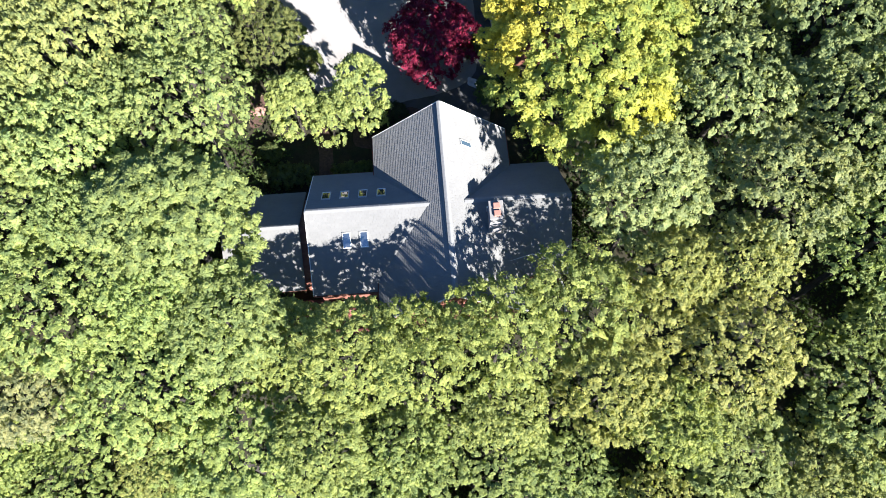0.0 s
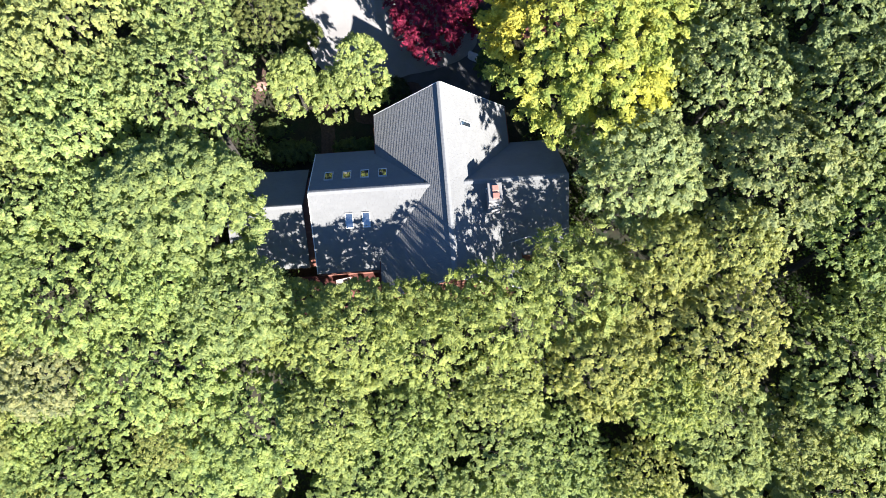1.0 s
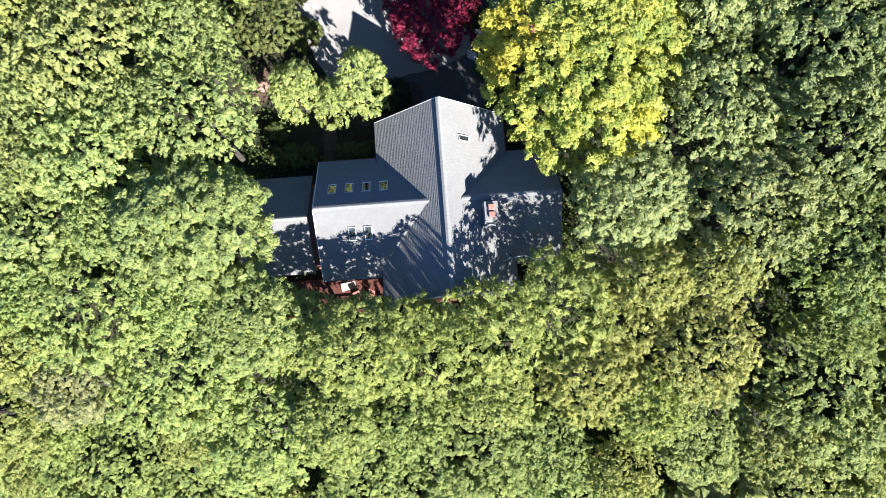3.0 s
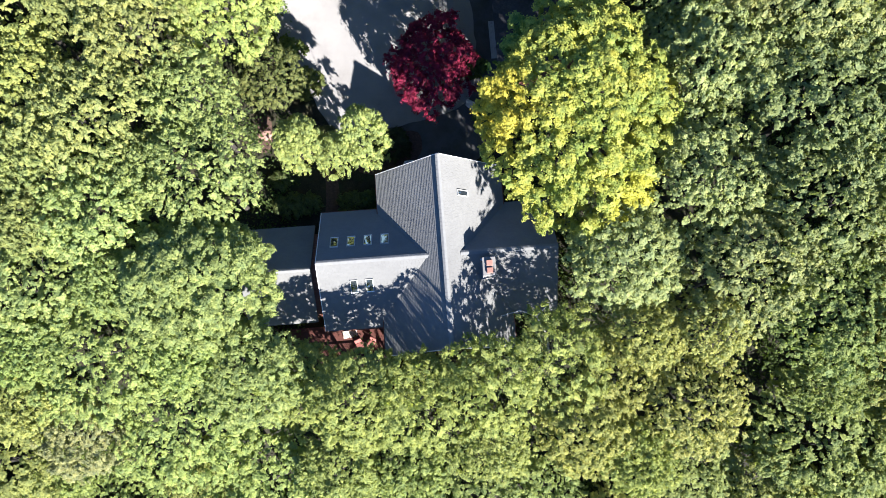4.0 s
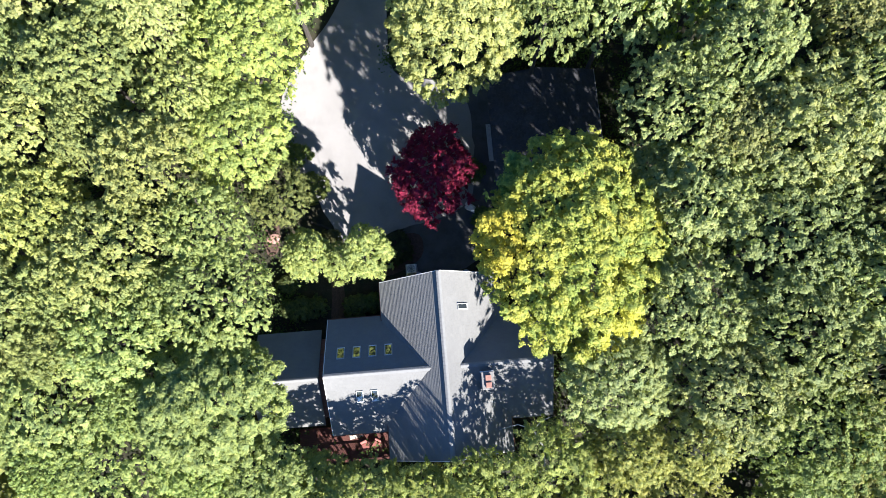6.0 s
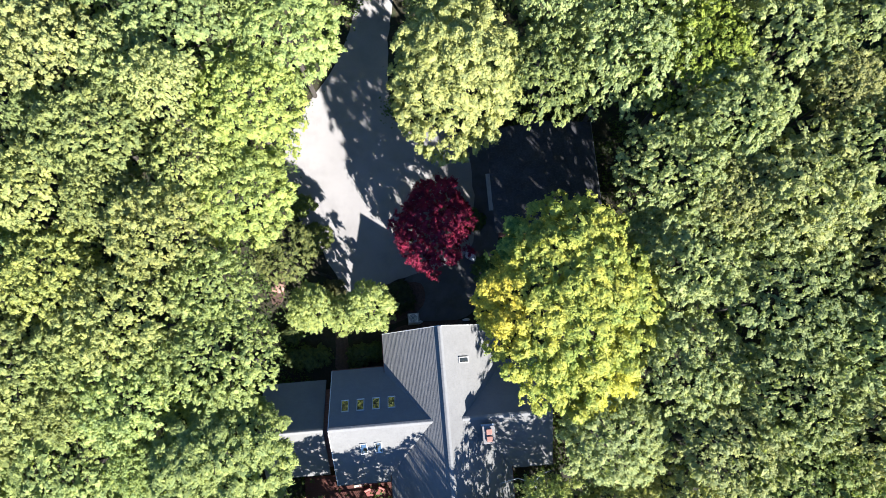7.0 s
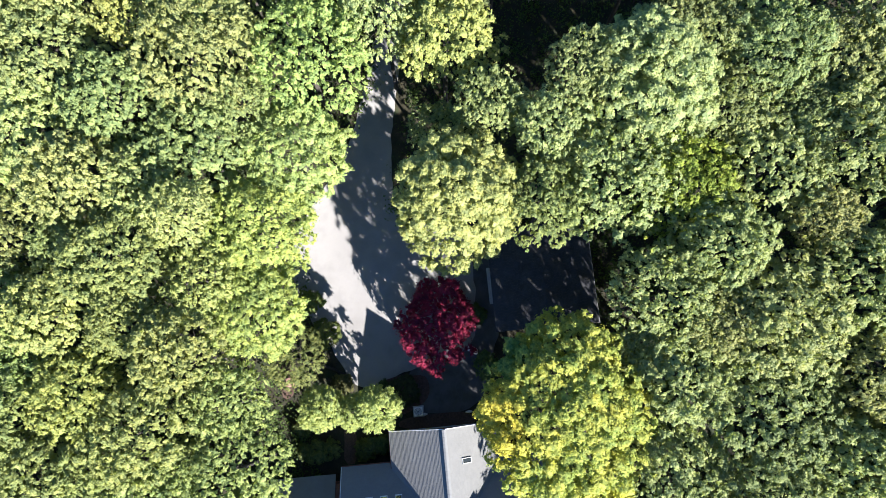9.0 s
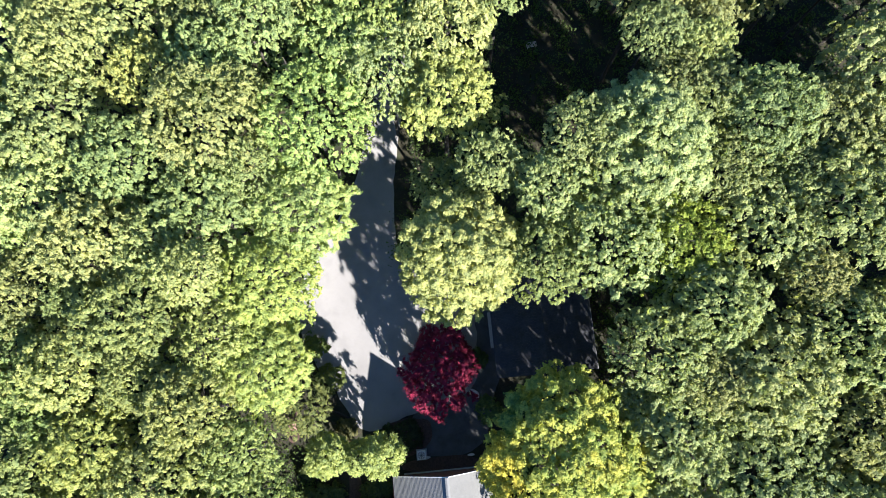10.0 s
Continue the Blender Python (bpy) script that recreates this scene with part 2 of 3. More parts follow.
def outline_sheet(name, pts, z, mat, label, category, wobble=0.25, rounds=3):
    """A flat paved sheet with a softly rounded, slightly uneven outline."""
    for _ in range(rounds):
        out = []
        for a, b in zip(pts, pts[1:] + pts[:1]):
            out += [(a[0] * 0.75 + b[0] * 0.25, a[1] * 0.75 + b[1] * 0.25), (a[0] * 0.25 + b[0] * 0.75, a[1] * 0.25 + b[1] * 0.75)]
        pts = out
    bm = bmesh.new()
    vs = []
    for x, y in pts:
        w = wobble * noise.noise(Vector((x * 0.9, y * 0.9, 7)))
        vs.append(bm.verts.new((x + w, y + w, z)))
    f = bm.faces.new(vs)
    if f.normal.z < 0:
        f.normal_flip()
    bmesh.ops.triangulate(bm, faces=[f])
    ext = bmesh.ops.extrude_face_region(bm, geom=bm.faces[:])
    bmesh.ops.translate(bm, verts=[v for v in ext["geom"] if isinstance(v, bmesh.types.BMVert)], vec=(0, 0, 0.03))
    bmesh.ops.recalc_face_normals(bm, faces=bm.faces[:])
    return tagged(mesh_object(name, bm, mat), label, category, kind="structure")


outline_sheet("road", [(-12.0, 49.5), (-12.5, 45.5), (-10.8, 41.5), (-8.2, 37.5), (-6.6, 33.8), (-4.2, 34.0), (-1.5, 35.2), (2.5, 35.8), (5.6, 37.0), (6.6, 39.6),
                       (6.6, 49.5), (3.0, 50.2), (-0.6, 50.5), (-1.2, 54.0), (-0.9, 60.0), (0.6, 68.0), (3.0, 80.0), (0.2, 81.0), (-2.6, 69.0), (-4.8, 61.5),
                       (-6.6, 57.6), (-10.2, 53.2)], 0.0, M_DRIVE, "pale gravel driveway widening into a forecourt before the house", "driveway")


# The arm beside the garage puts the trees' shade into darker paving.
outline_sheet("pavement_front", [(-1.6, 30.6), (6.2, 30.6), (7.6, 36.0), (9.0, 39.0), (9.0, 49.8), (6.2, 49.8), (6.2, 40.0), (5.0, 37.4), (2.0, 36.2), (-1.2, 35.6)], -0.012, M_ASPHALT,
              "dark asphalt apron before the gable, its garage arm standing in for tree shade", "pavement", rounds=2)


# ---- house ----
def slope(parent, ridge_a, ridge_b, run, fall, mat=M_SHINGLE, exposure=0.165):
    """One roof slope from the ridge line a-b down by run and fall: boarding, shingle courses and fascia. Run is a horizontal vector."""
    a, b = Vector(ridge_a), Vector(ridge_b)
    down = Vector((run[0], run[1], -fall))
    length, depth = (b - a).length, down.length
    u, d = (b - a).normalized(), down.normalized()
    n = u.cross(d).normalized()
    if n.z < 0:
        n = -n
    deck = slab([a - n * 0.02, b - n * 0.02, b + down - n * 0.02, a + down - n * 0.02], 0.16)
    board = part("roof_deck", deck, M_DECKING, parent)
    rng = random.Random(int(abs(a.x * 31 + a.y * 57 + run[0] * 13 + run[1] * 7)))
    verts, faces = [], []
    rows = int(depth / exposure) + 1
    for r in range(rows):
        low = depth + 0.03 - r * exposure
        high = low - exposure * 1.25
        if high < -0.05:
            high = -0.02
        x = -rng.uniform(0.0, 0.25)
        while x < length:
            w = rng.uniform(0.22, 0.36)
            x0, x1 = max(x, 0.0), min(x + w - 0.008, length)
            x += w
            if x1 - x0 < 0.03:
                continue
            lift = 0.020 + rng.uniform(0, 0.006)
            lo = low + rng.uniform(-0.008, 0.008)
            k = len(verts)
            for q, s, h in ((x0, high, 0.002), (x1, high, 0.002), (x1, lo, lift), (x0, lo, lift), (x1, lo, 0.0), (x0, lo, 0.0)):
                verts.append(a + u * q + d * s + n * h)
            faces += [(k, k + 1, k + 2, k + 3), (k + 3, k + 2, k + 4, k + 5), (k, k + 3, k + 5), (k + 1, k + 4, k + 2)]
    me = bpy.data.meshes.new("shingles")
    me.from_pydata(verts, [], faces)
    if me.polygons[0].normal.dot(n) < 0:
        me.flip_normals()
    me.materials.append(mat)
    sh = new("shingles", me)
    sh.parent = parent
    tagged(sh, "weathered grey shingle courses", kind="stuff")
    return board


def ridge_cap(parent, a, b, width=0.17, rise=0.10, mat=None):
    a, b = Vector(a), Vector(b)
    u = (b - a).normalized()
    side = u.cross(Vector((0, 0, 1))).normalized()
    bm = bmesh.new()
    n = max(2, int((b - a).length / 0.32))
    rows = []
    for k in range(n):
        for e, h in ((a + (b - a) * (k / n), 0.04), (a + (b - a) * ((k + 0.97) / n), 0.046)):
            rows.append([bm.verts.new(e + side * s * width + Vector((0, 0, h - rise * abs(s) ** 1.2 + 0.02))) for s in (-1, -0.35, 0, 0.35, 1)])
    for p, q in zip(rows, rows[1:]):
        for i in range(4):
            bm.faces.new((p[i], p[i + 1], q[i + 1], q[i]))
    bmesh.ops.recalc_face_normals(bm, faces=bm.faces[:])
    return part("ridge_cap", bm, mat or M_CAP, parent, "pale capping along the ridge")


def rail(parent, name, a, b, w, h, mat, label=""):
    """A straight board of width w and height h from a to b."""
    a, b = Vector(a), Vector(b)
    u = (b - a).normalized()
    side = u.cross(Vector((0, 0, 1))).normalized() * (w / 2)
    up = side.cross(u).normalized() * (h / 2)
    bm = bmesh.new()
    ends = [[bm.verts.new(p + side * i + up * j) for i, j in ((-1, -1), (1, -1), (1, 1), (-1, 1))] for p in (a, b)]
    for k in range(4):
        bm.faces.new((ends[0][k], ends[0][(k + 1) % 4], ends[1][(k + 1) % 4], ends[1][k]))
    bm.faces.new(ends[0][::-1])
    bm.faces.new(ends[1])
    bmesh.ops.recalc_face_normals(bm, faces=bm.faces[:])
    return part(name, bm, mat, parent, label)


def gable_block(parent, x0, x1, y0, y1, base, eave, ridge, along):
    """Walls of a block with gable ends, as one shell; along: the axis of its ridge."""
    bm = bmesh.new()
    if along == "y":
        xm = (x0 + x1) / 2
        prof = [(x0, base), (x1, base), (x1, eave), (xm, ridge), (x0, eave)]
        rings = [[bm.verts.new((x, y, z)) for x, z in prof] for y in (y0, y1)]
    else:
        ym = (y0 + y1) / 2
        prof = [(y0, base), (y1, base), (y1, eave), (ym, ridge), (y0, eave)]
        rings = [[bm.verts.new((x, y, z)) for y, z in prof] for x in (x0, x1)]
    for k in range(5):
        bm.faces.new((rings[0][k], rings[0][(k + 1) % 5], rings[1][(k + 1) % 5], rings[1][k]))
    bm.faces.new(rings[0])
    bm.faces.new(rings[1])
    bmesh.ops.recalc_face_normals(bm, faces=bm.faces[:])
    return part("wall", bm, M_SIDING, parent, "red-brown timber wall")


KM, KW = 0.83, 0.765            # fall per metre of the main and wing roofs
MX, MZ, MY0, MY1 = 2.1, 7.9, 14.4, 29.6
WY, WZ, WX0 = 21.75, 6.85, -7.95
house = thing("house", 0, 0, 0, "rambling timber house under grey shingle gable roofs in a forest clearing", "house")
MRUN, WRUN = 5.25, 4.95
gable_block(house, MX - 4.75, MX + 4.75, MY0 + 0.4, MY1 - 0.35, -1.0, MZ - 4.75 * KM - 0.25, MZ - 0.25, "y")
gable_block(house, WX0 + 0.35, MX - 4.0, WY - 4.45, WY + 4.45, -2.0, WZ - 4.45 * KW - 0.25, WZ - 0.25, "x")
slope(house, (MX, MY0, MZ), (MX, MY1, MZ), (-MRUN, 0), MRUN * KM)
slope(house, (MX, MY0, MZ), (MX, MY1, MZ), (MRUN, 0), MRUN * KM)
slope(house, (WX0, WY, WZ), (1.0, WY, WZ), (0, WRUN), WRUN * KW)
slope(house, (WX0, WY, WZ), (1.0, WY, WZ), (0, -WRUN), WRUN * KW)
ridge_cap(house, (MX, MY0, MZ), (MX, MY1, MZ), 0.19)
ridge_cap(house, (WX0, WY, WZ), (0.95, WY, WZ), 0.2)
# east wing
EZ, EX1 = 6.9, 11.0
gable_block(house, MX + 3.5, EX1 - 0.35, WY - 4.2, WY + 4.2, -2.0, EZ - 4.2 * KW - 0.25, EZ - 0.25, "x")
slope(house, (3.3, WY, EZ), (EX1, WY, EZ), (0, 4.7), 4.7 * KW)
slope(house, (3.3, WY, EZ), (EX1, WY, EZ), (0, -4.7), 4.7 * KW)
ridge_cap(house, (3.35, WY, EZ), (EX1, WY, EZ), 0.2)
# low west annex
AZ, AX0, AX1 = 4.78, -14.5, -8.75
gable_block(house, AX0 + 0.3, WX0 + 0.4, WY - 3.4, WY + 3.4, -2.0, AZ - 3.4 * 0.69 - 0.25, AZ - 0.25, "x")
slope(house, (AX0, WY - 0.05, AZ), (AX1, WY - 0.05, AZ), (0, 4.3), 4.3 * 0.69)
slope(house, (AX0, WY - 0.05, AZ), (AX1, WY - 0.05, AZ), (0, -4.0), 4.0 * 0.69)
ridge_cap(house, (AX0, WY - 0.05, AZ), (AX1, WY - 0.05, AZ), 0.18)
# fascia and rake boards
for y in (MY0 - 0.03, MY1 + 0.03):
    for s in (-1, 1):
        rail(house, "rake_board", (MX, y, MZ - 0.1), (MX + s * MRUN, y, MZ - 0.1 - MRUN * KM), 0.05, 0.2, M_TRIM)
for s in (-1, 1):
    rail(house, "rake_board", (WX0 - 0.03, WY, WZ - 0.1), (WX0 - 0.03, WY + s * WRUN, WZ - 0.1 - WRUN * KW), 0.05, 0.2, M_TRIM)
    rail(house, "gutter", (MX + s * (MRUN + 0.06), MY0, MZ - MRUN * KM - 0.14), (MX + s * (MRUN + 0.06), MY1, MZ - MRUN * KM - 0.14), 0.11, 0.1, M_SIDING)
    rail(house, "gutter", (WX0, WY + s * (WRUN + 0.06), WZ - WRUN * KW - 0.14), (-3.2, WY + s * (WRUN + 0.06), WZ - WRUN * KW - 0.14), 0.11, 0.1, M_SIDING)



def skylight(parent, at, u, d, n, width, length):
    """A framed roof window lying on a slope; u runs along the ridge, d down the slope."""
    at, u, d, n = Vector(at), Vector(u), Vector(d), Vector(n)
    turn = Matrix((u, d, n)).transposed().to_4x4()
    m = Matrix.Translation(at) @ turn
    bm = bmesh.new()
    w, l, b = width / 2, length / 2, 0.06
    for x0, x1, y0, y1 in ((-w, -w + b, -l, l - b * 1.5), (w - b, w, -l, l - b * 1.5), (-w + b, w - b, -l, -l + b)):
        box(x0, x1, y0, y1, 0.0, 0.11, bm=bm)
    bmesh.ops.transform(bm, matrix=m, verts=bm.verts[:])
    fr = part("skylight", bm, M_FRAME, parent, "roof window with a grey metal frame")
    sill = box(-w, w, l - b * 1.5, l, 0.0, 0.1, 0.012)
    bmesh.ops.transform(sill, matrix=m, verts=sill.verts[:])
    part("sill", sill, M_TRIM, fr, "pale lower rail")
    g = box(-w + b, w - b, -l + b, l - b * 1.5, 0.03, 0.075)
    bmesh.ops.transform(g, matrix=m, verts=g.verts[:])
    part("pane", g, M_GLASS, fr, "dark reflecting glass")


def on_main_east(x, y):
    return (x, y, MZ - (x - MX) * KM)


cw = 1 / math.hypot(1, KW)
for k in range(4):
    x, y = -6.63 + 1.345 * k, 23.58
    skylight(house, (x, y, WZ - (y - WY) * KW), (1, 0, 0), (0, cw, -KW * cw), (0, KW * cw, cw), 0.66, 1.2)
for x in (-5.2, -3.96):
    y = 19.95
    skylight(house, (x, y, WZ - (WY - y) * KW), (-1, 0, 0), (0, -cw, -KW * cw), (0, -KW * cw, cw), 0.6, 1.18)
cm = 1 / math.hypot(1, KM)
skylight(house, on_main_east(3.87, 26.65), (0, -1, 0), (cm, 0, -KM * cm), (KM * cm, 0, cm), 0.5, 1.12)

stack = part("chimney", box(4.94, 5.84, 19.72, 21.02, 4.2, 7.85), M_STACK, house, "grey rendered chimney stack")
part("chimney_cap", box(4.88, 5.90, 19.66, 21.08, 7.85, 7.98, 0.03), M_STACK, stack, "pale cement chimney cap")
for y in (20.02, 20.6):
    part("flue", box(5.18, 5.66, y - 0.22, y + 0.22, 7.97, 8.17, 0.03), M_FLUE, stack, "pinkish clay flue block")
# flashing where the east wing and the stack meet the main slope
part("flashing", box(4.86, 5.92, 21.02, 21.16, 4.9, 6.95), M_METAL, house, "grey metal flashing behind the chimney")
part("wall_base", box(-2.3, 6.4, 29.28, 29.4, -0.1, 0.35), M_CEMENT, house)

# garage roof among the trees
garage = thing("garage", 13.0, 43.0, 0, "detached garage with dark shingle roof under the trees", "garage")
part("wall", box(-4.4, 4.4, -4.6, 4.6, 0, 4.2), M_SIDING, garage)
slope(garage, (0, -5, 5.6), (0, 5, 5.6), (-5, 0), 1.3, M_TAR)
slope(garage, (0, -5, 5.6), (0, 5, 5.6), (5, 0), 1.3, M_TAR)
rail(garage, "gutter", (5.05, -5, 4.22), (5.05, 5, 4.22), 0.12, 0.1, M_CAP, "grey gutter along the eave")
tagged(mesh_object("pavement", box(7.95, 8.55, 41.2, 45.0, 0.0, 0.06, 0.01), M_CEMENT), "narrow cement strip beside the garage wall", "pavement", kind="structure")


# ---- trees ----
def unit(v):
    return v / np.linalg.norm(v, axis=-1, keepdims=True)


def crown_mesh(name, seed, rx, ry, rz, boughs, per, leaf, lump=0.8, lobes=14, low=-0.25, relief=1.0, loose=0.0, gap=0.95, square=2.6, inner=0.14):
    """Leaf sprays set side by side over a lobed dome: one small triangle a leaf round a close-leaved heart. The dome's middle is the mesh's origin."""
    rs = np.random.RandomState(seed)
    k = np.arange(lobes)
    aa = k * 2.39996 + rs.uniform(0, 6.28)
    top = int(lobes * 0.72)                                            # lobes on the broad-shouldered top; the others hang below its rim
    rho = np.where(k < top, np.sqrt((k + 0.5) / top), 1 + 0.25 * low * ((k - top) / (lobes - top)) ** 2)
    zz = np.where(k < top, (1 - np.minimum(rho, 1) ** square) ** (1 / square), low * (k - top) / (lobes - top))
    hub = np.stack((rho * np.cos(aa), rho * np.sin(aa), zz), 1) + rs.normal(scale=0.5 / math.sqrt(lobes), size=(lobes, 3))
    hub *= np.where(rs.rand(lobes) < inner, 0.78, 1.0)[:, None]
    dome = rs.uniform(0.6, 1.4, lobes) * 1.6 / math.sqrt(lobes) * (rx * ry) ** 0.5
    swell = rs.normal(size=(3, 3)) * 1.6
    reach = 1.0 + relief * (rs.uniform(-0.12, 0.08, lobes) + 0.05 * np.sin(hub @ swell.T + rs.uniform(0, 6.28, 3)).sum(1))
    seat = hub * np.maximum(np.array((rx, ry, rz)) - dome[:, None] * (0.95, 0.95, 0.7), 0.15) * reach[:, None]
    tries = boughs * 9
    pick = rs.choice(lobes, tries, p=dome ** 2 / (dome ** 2).sum())
    way = unit(unit(rs.normal(size=(tries, 3))) + 0.5 * hub[pick] + (0, 0, 0.55))
    spot = seat[pick] + way * (dome[pick] * rs.uniform(0.9, 1.06, tries))[:, None] * (1, 1, 0.8)
    depth = np.linalg.norm((spot[:, None] - seat[None]) / (1, 1, 0.8), axis=2) / dome[None]
    keep, clear = [], (lump * gap) ** 2
    for i in np.nonzero((depth > 0.84).all(1))[0]:
        if not keep or ((spot[keep] - spot[i]) ** 2).sum(1).min() > clear:
            keep.append(i)
            if len(keep) == boughs:
                break
    centre, out = spot[keep], way[keep]
    count = len(centre)
    size = lump * np.clip(np.exp(rs.normal(scale=0.33, size=count)), 0.55, 1.9)
    # each spray has its own frame: along the twig, across it, and away from the crown
    up = unit(0.55 * out + (0, 0, 0.5) + rs.normal(scale=0.22, size=(count, 3)))
    along = centre * (1, 1, 0.2) / rx + rs.normal(scale=0.7, size=(count, 3))
    along = unit(along - up * (along * up).sum(1, keepdims=True))
    axes = np.stack((along, np.cross(up, along), up), 1)
    span = np.array((1.45, 0.85, 0.6))
    n = count * per
    v = unit(unit(rs.normal(size=(n, 3))) + (0, 0, 0.6))
    shell = rs.uniform(0.45, 1.08, n) + loose * rs.rand(n) ** 3
    turn = np.repeat(axes, per, 0)
    s = np.repeat(size, per)[:, None]
    p = np.repeat(centre, per, 0) + np.einsum("ni,nij->nj", v * span * s * shell[:, None], turn)
    p[:, 2] -= 0.3 * s[:, 0] * (v[:, 0] * shell) ** 2
    nrm = unit(0.55 * unit(np.einsum("ni,nij->nj", v / span, turn)) + 0.25 * turn[:, 2] + (0, 0, 0.3) + rs.normal(scale=0.3, size=(n, 3)))
    t = unit(np.cross(nrm, rs.normal(size=(n, 3))))
    b = np.cross(nrm, t)
    ln = leaf * rs.uniform(0.7, 1.3, n)[:, None]
    co = np.stack((p + t * ln * 0.62, p - t * ln * 0.38 + b * ln * 0.46, p - t * ln * 0.38 - b * ln * 0.46), 1)
    # the close-leaved middle of the spray: five blades meeting at a crown
    ang = 2 * math.pi * np.arange(5) / 5
    cap = np.concatenate((np.stack((np.cos(ang), np.sin(ang), np.full(5, -0.35)), 1), [(0, 0, 0.55)]))
    jit = cap[None] * rs.uniform(0.55, 1.0, (count, 6, 1)) * span
    heart = centre[:, None] + np.einsum("nki,nij->nkj", jit * size[:, None, None] * 0.95, axes)
    blades = np.array([(k, (k + 1) % 5, 5) for k in range(5)])
    tri = (blades[None] + 6 * np.arange(count)[:, None, None]).reshape(-1, 3) + 3 * n
    loops = np.concatenate((np.arange(3 * n), tri.ravel())).astype(np.int32)
    faces = len(loops) // 3
    me = bpy.data.meshes.new(name)
    me.vertices.add(3 * n + 6 * count)
    me.vertices.foreach_set("co", np.concatenate((co.ravel(), heart.ravel())).astype(np.float32))
    me.loops.add(len(loops))
    me.loops.foreach_set("vertex_index", loops)
    me.polygons.add(faces)
    me.polygons.foreach_set("loop_start", np.arange(0, 3 * faces, 3, dtype=np.int32))
    me.update(calc_edges=True)
    me.validate()
    return me, centre


def trunk_mesh(name, seed, height, rx, centre, rz, stout=1.0):
    """A tapered, slightly bent trunk from z = -height to the crown, with limbs out to some of the clusters."""
    rng = random.Random(seed)
    bm = bmesh.new()
    girth = (0.013 * (height + rz) + 0.04) * stout
    bend = [rng.uniform(-0.25, 0.25) for _ in range(4)]
    stem = [(0, 0, -height - 0.3), (bend[0] * 0.4, bend[1] * 0.4, -height * 0.5), (bend[0], bend[1], 0), (bend[2], bend[3], rz * 0.35)]
    tube(bm, stem, [girth * 1.35, girth, girth * 0.7, 0.04], 8)
    picks = rng.sample(range(len(centre)), min(7, len(centre)))
    for i in picks:
        tip = Vector(centre[i]) * 0.68
        z = min(max(tip.z - rng.uniform(1.0, 3.0), -height * 0.45), rz * 0.5)
        start = Vector((bend[0] * 0.8, bend[1] * 0.8, z))
        mid = start.lerp(tip, 0.5) + Vector((rng.uniform(-0.3, 0.3), rng.uniform(-0.3, 0.3), 0.35))
        tube(bm, [start, mid, tip], [girth * 0.24, girth * 0.13, 0.012], 5)
    me = bpy.data.meshes.new(name)
    bm.to_mesh(me)
    bm.free()
    me.materials.append(M_BARK)
    return me


def tree_kind(seed, rx, ry, rz, height, boughs, per, leaf, mat, stout=1.0, **more):
    crown, centre = crown_mesh("crown", seed, rx, ry, rz, boughs, per, leaf, **more)
    crown.materials.append(mat)
    return crown, trunk_mesh("trunk", seed, height, rx, centre, rz, stout), rx, rz, height


def plant(kind, x, y, top, r, colour, label, group="woodland trees", turn=None):
    """A tree whose crown tops out at that height and spreads r metres each way."""
    crown, stem, rx, rz, height = kind
    g = ground_z(x, y)
    k = r / rx
    full = top - g
    ob = thing("tree", x, y, g, label, "tree", group)
    tall = full / ((height + rz) * k)
    spin = turn if turn is not None else (x * 37.7 + y * 91.3) % 360
    ob.matrix_world = pose(x, y, g, 0, 0, spin) @ Matrix.Diagonal((k, k, k * tall, 1))
    for name, me in (("crown", crown), ("trunk", stem)):
        o = new(name, me)
        o.parent = ob
        o.location = (0, 0, height)
        if name == "crown":                                            # the trunk takes up the height; the crown keeps its own shape
            flat = min(1.8 / tall, 1.0)
            o.scale.z = flat
            o.location.z = height + rz * (1 - flat)
            o.color = (*(1.06 * c for c in colour), 1)
    return ob


KINDS = [tree_kind(11 + i, 4.4, 4.4 * sy, rz, hh, 1050, 18, 0.128, M_LEAF, lump=0.185, lobes=int(lo * 1.5), low=-0.3, relief=1.6, inner=0.26) for i, (sy, rz, hh, lo) in enumerate(
    ((1.0, 2.3, 9.5, 210), (0.9, 2.6, 9.5, 250), (1.12, 2.2, 10.0, 230), (1.0, 2.8, 10.5, 260), (0.85, 2.5, 9.5, 200), (1.05, 2.5, 10.0, 240)))]
# Coarse trees outside the view, added for the shade they cast into it.
UNSEEN = [tree_kind(41 + i, 4.4, 4.4, 3.9, 9.5, 76, 34, 0.56, M_LEAF, lump=1.0) for i in range(2)]
LACE = [tree_kind(61 + i, 4.4, 4.4, 3.1, 9.0, 240, 42, 0.12, M_LEAF, lump=0.26, lobes=150, low=0.0, stout=0.6, relief=1.5, loose=0.6, gap=1.6) for i in range(2)]
EDGE = [tree_kind(64 + i, 4.4, 4.4, 3.3, 9.5, 1000, 24, 0.125, M_LEAF, lump=0.23, lobes=260, low=-0.6, stout=0.8) for i in range(2)]
YELLOW = tree_kind(71, 6.4, 7.8, 5.0, 12.6, 3300, 22, 0.14, M_TURNING, lump=0.26, lobes=520, low=-0.7, square=1.9, inner=0.3, gap=0.8)
BROAD = tree_kind(73, 5.6, 5.6, 6.2, 11.0, 2600, 22, 0.135, M_LEAF, lump=0.25, lobes=420, low=-0.6, gap=0.75, inner=0.25)
RED = tree_kind(72, 4.2, 4.5, 2.8, 2.6, 600, 34, 0.13, M_RED, lump=0.25, lobes=90, low=0.0, relief=2.2, loose=0.8)
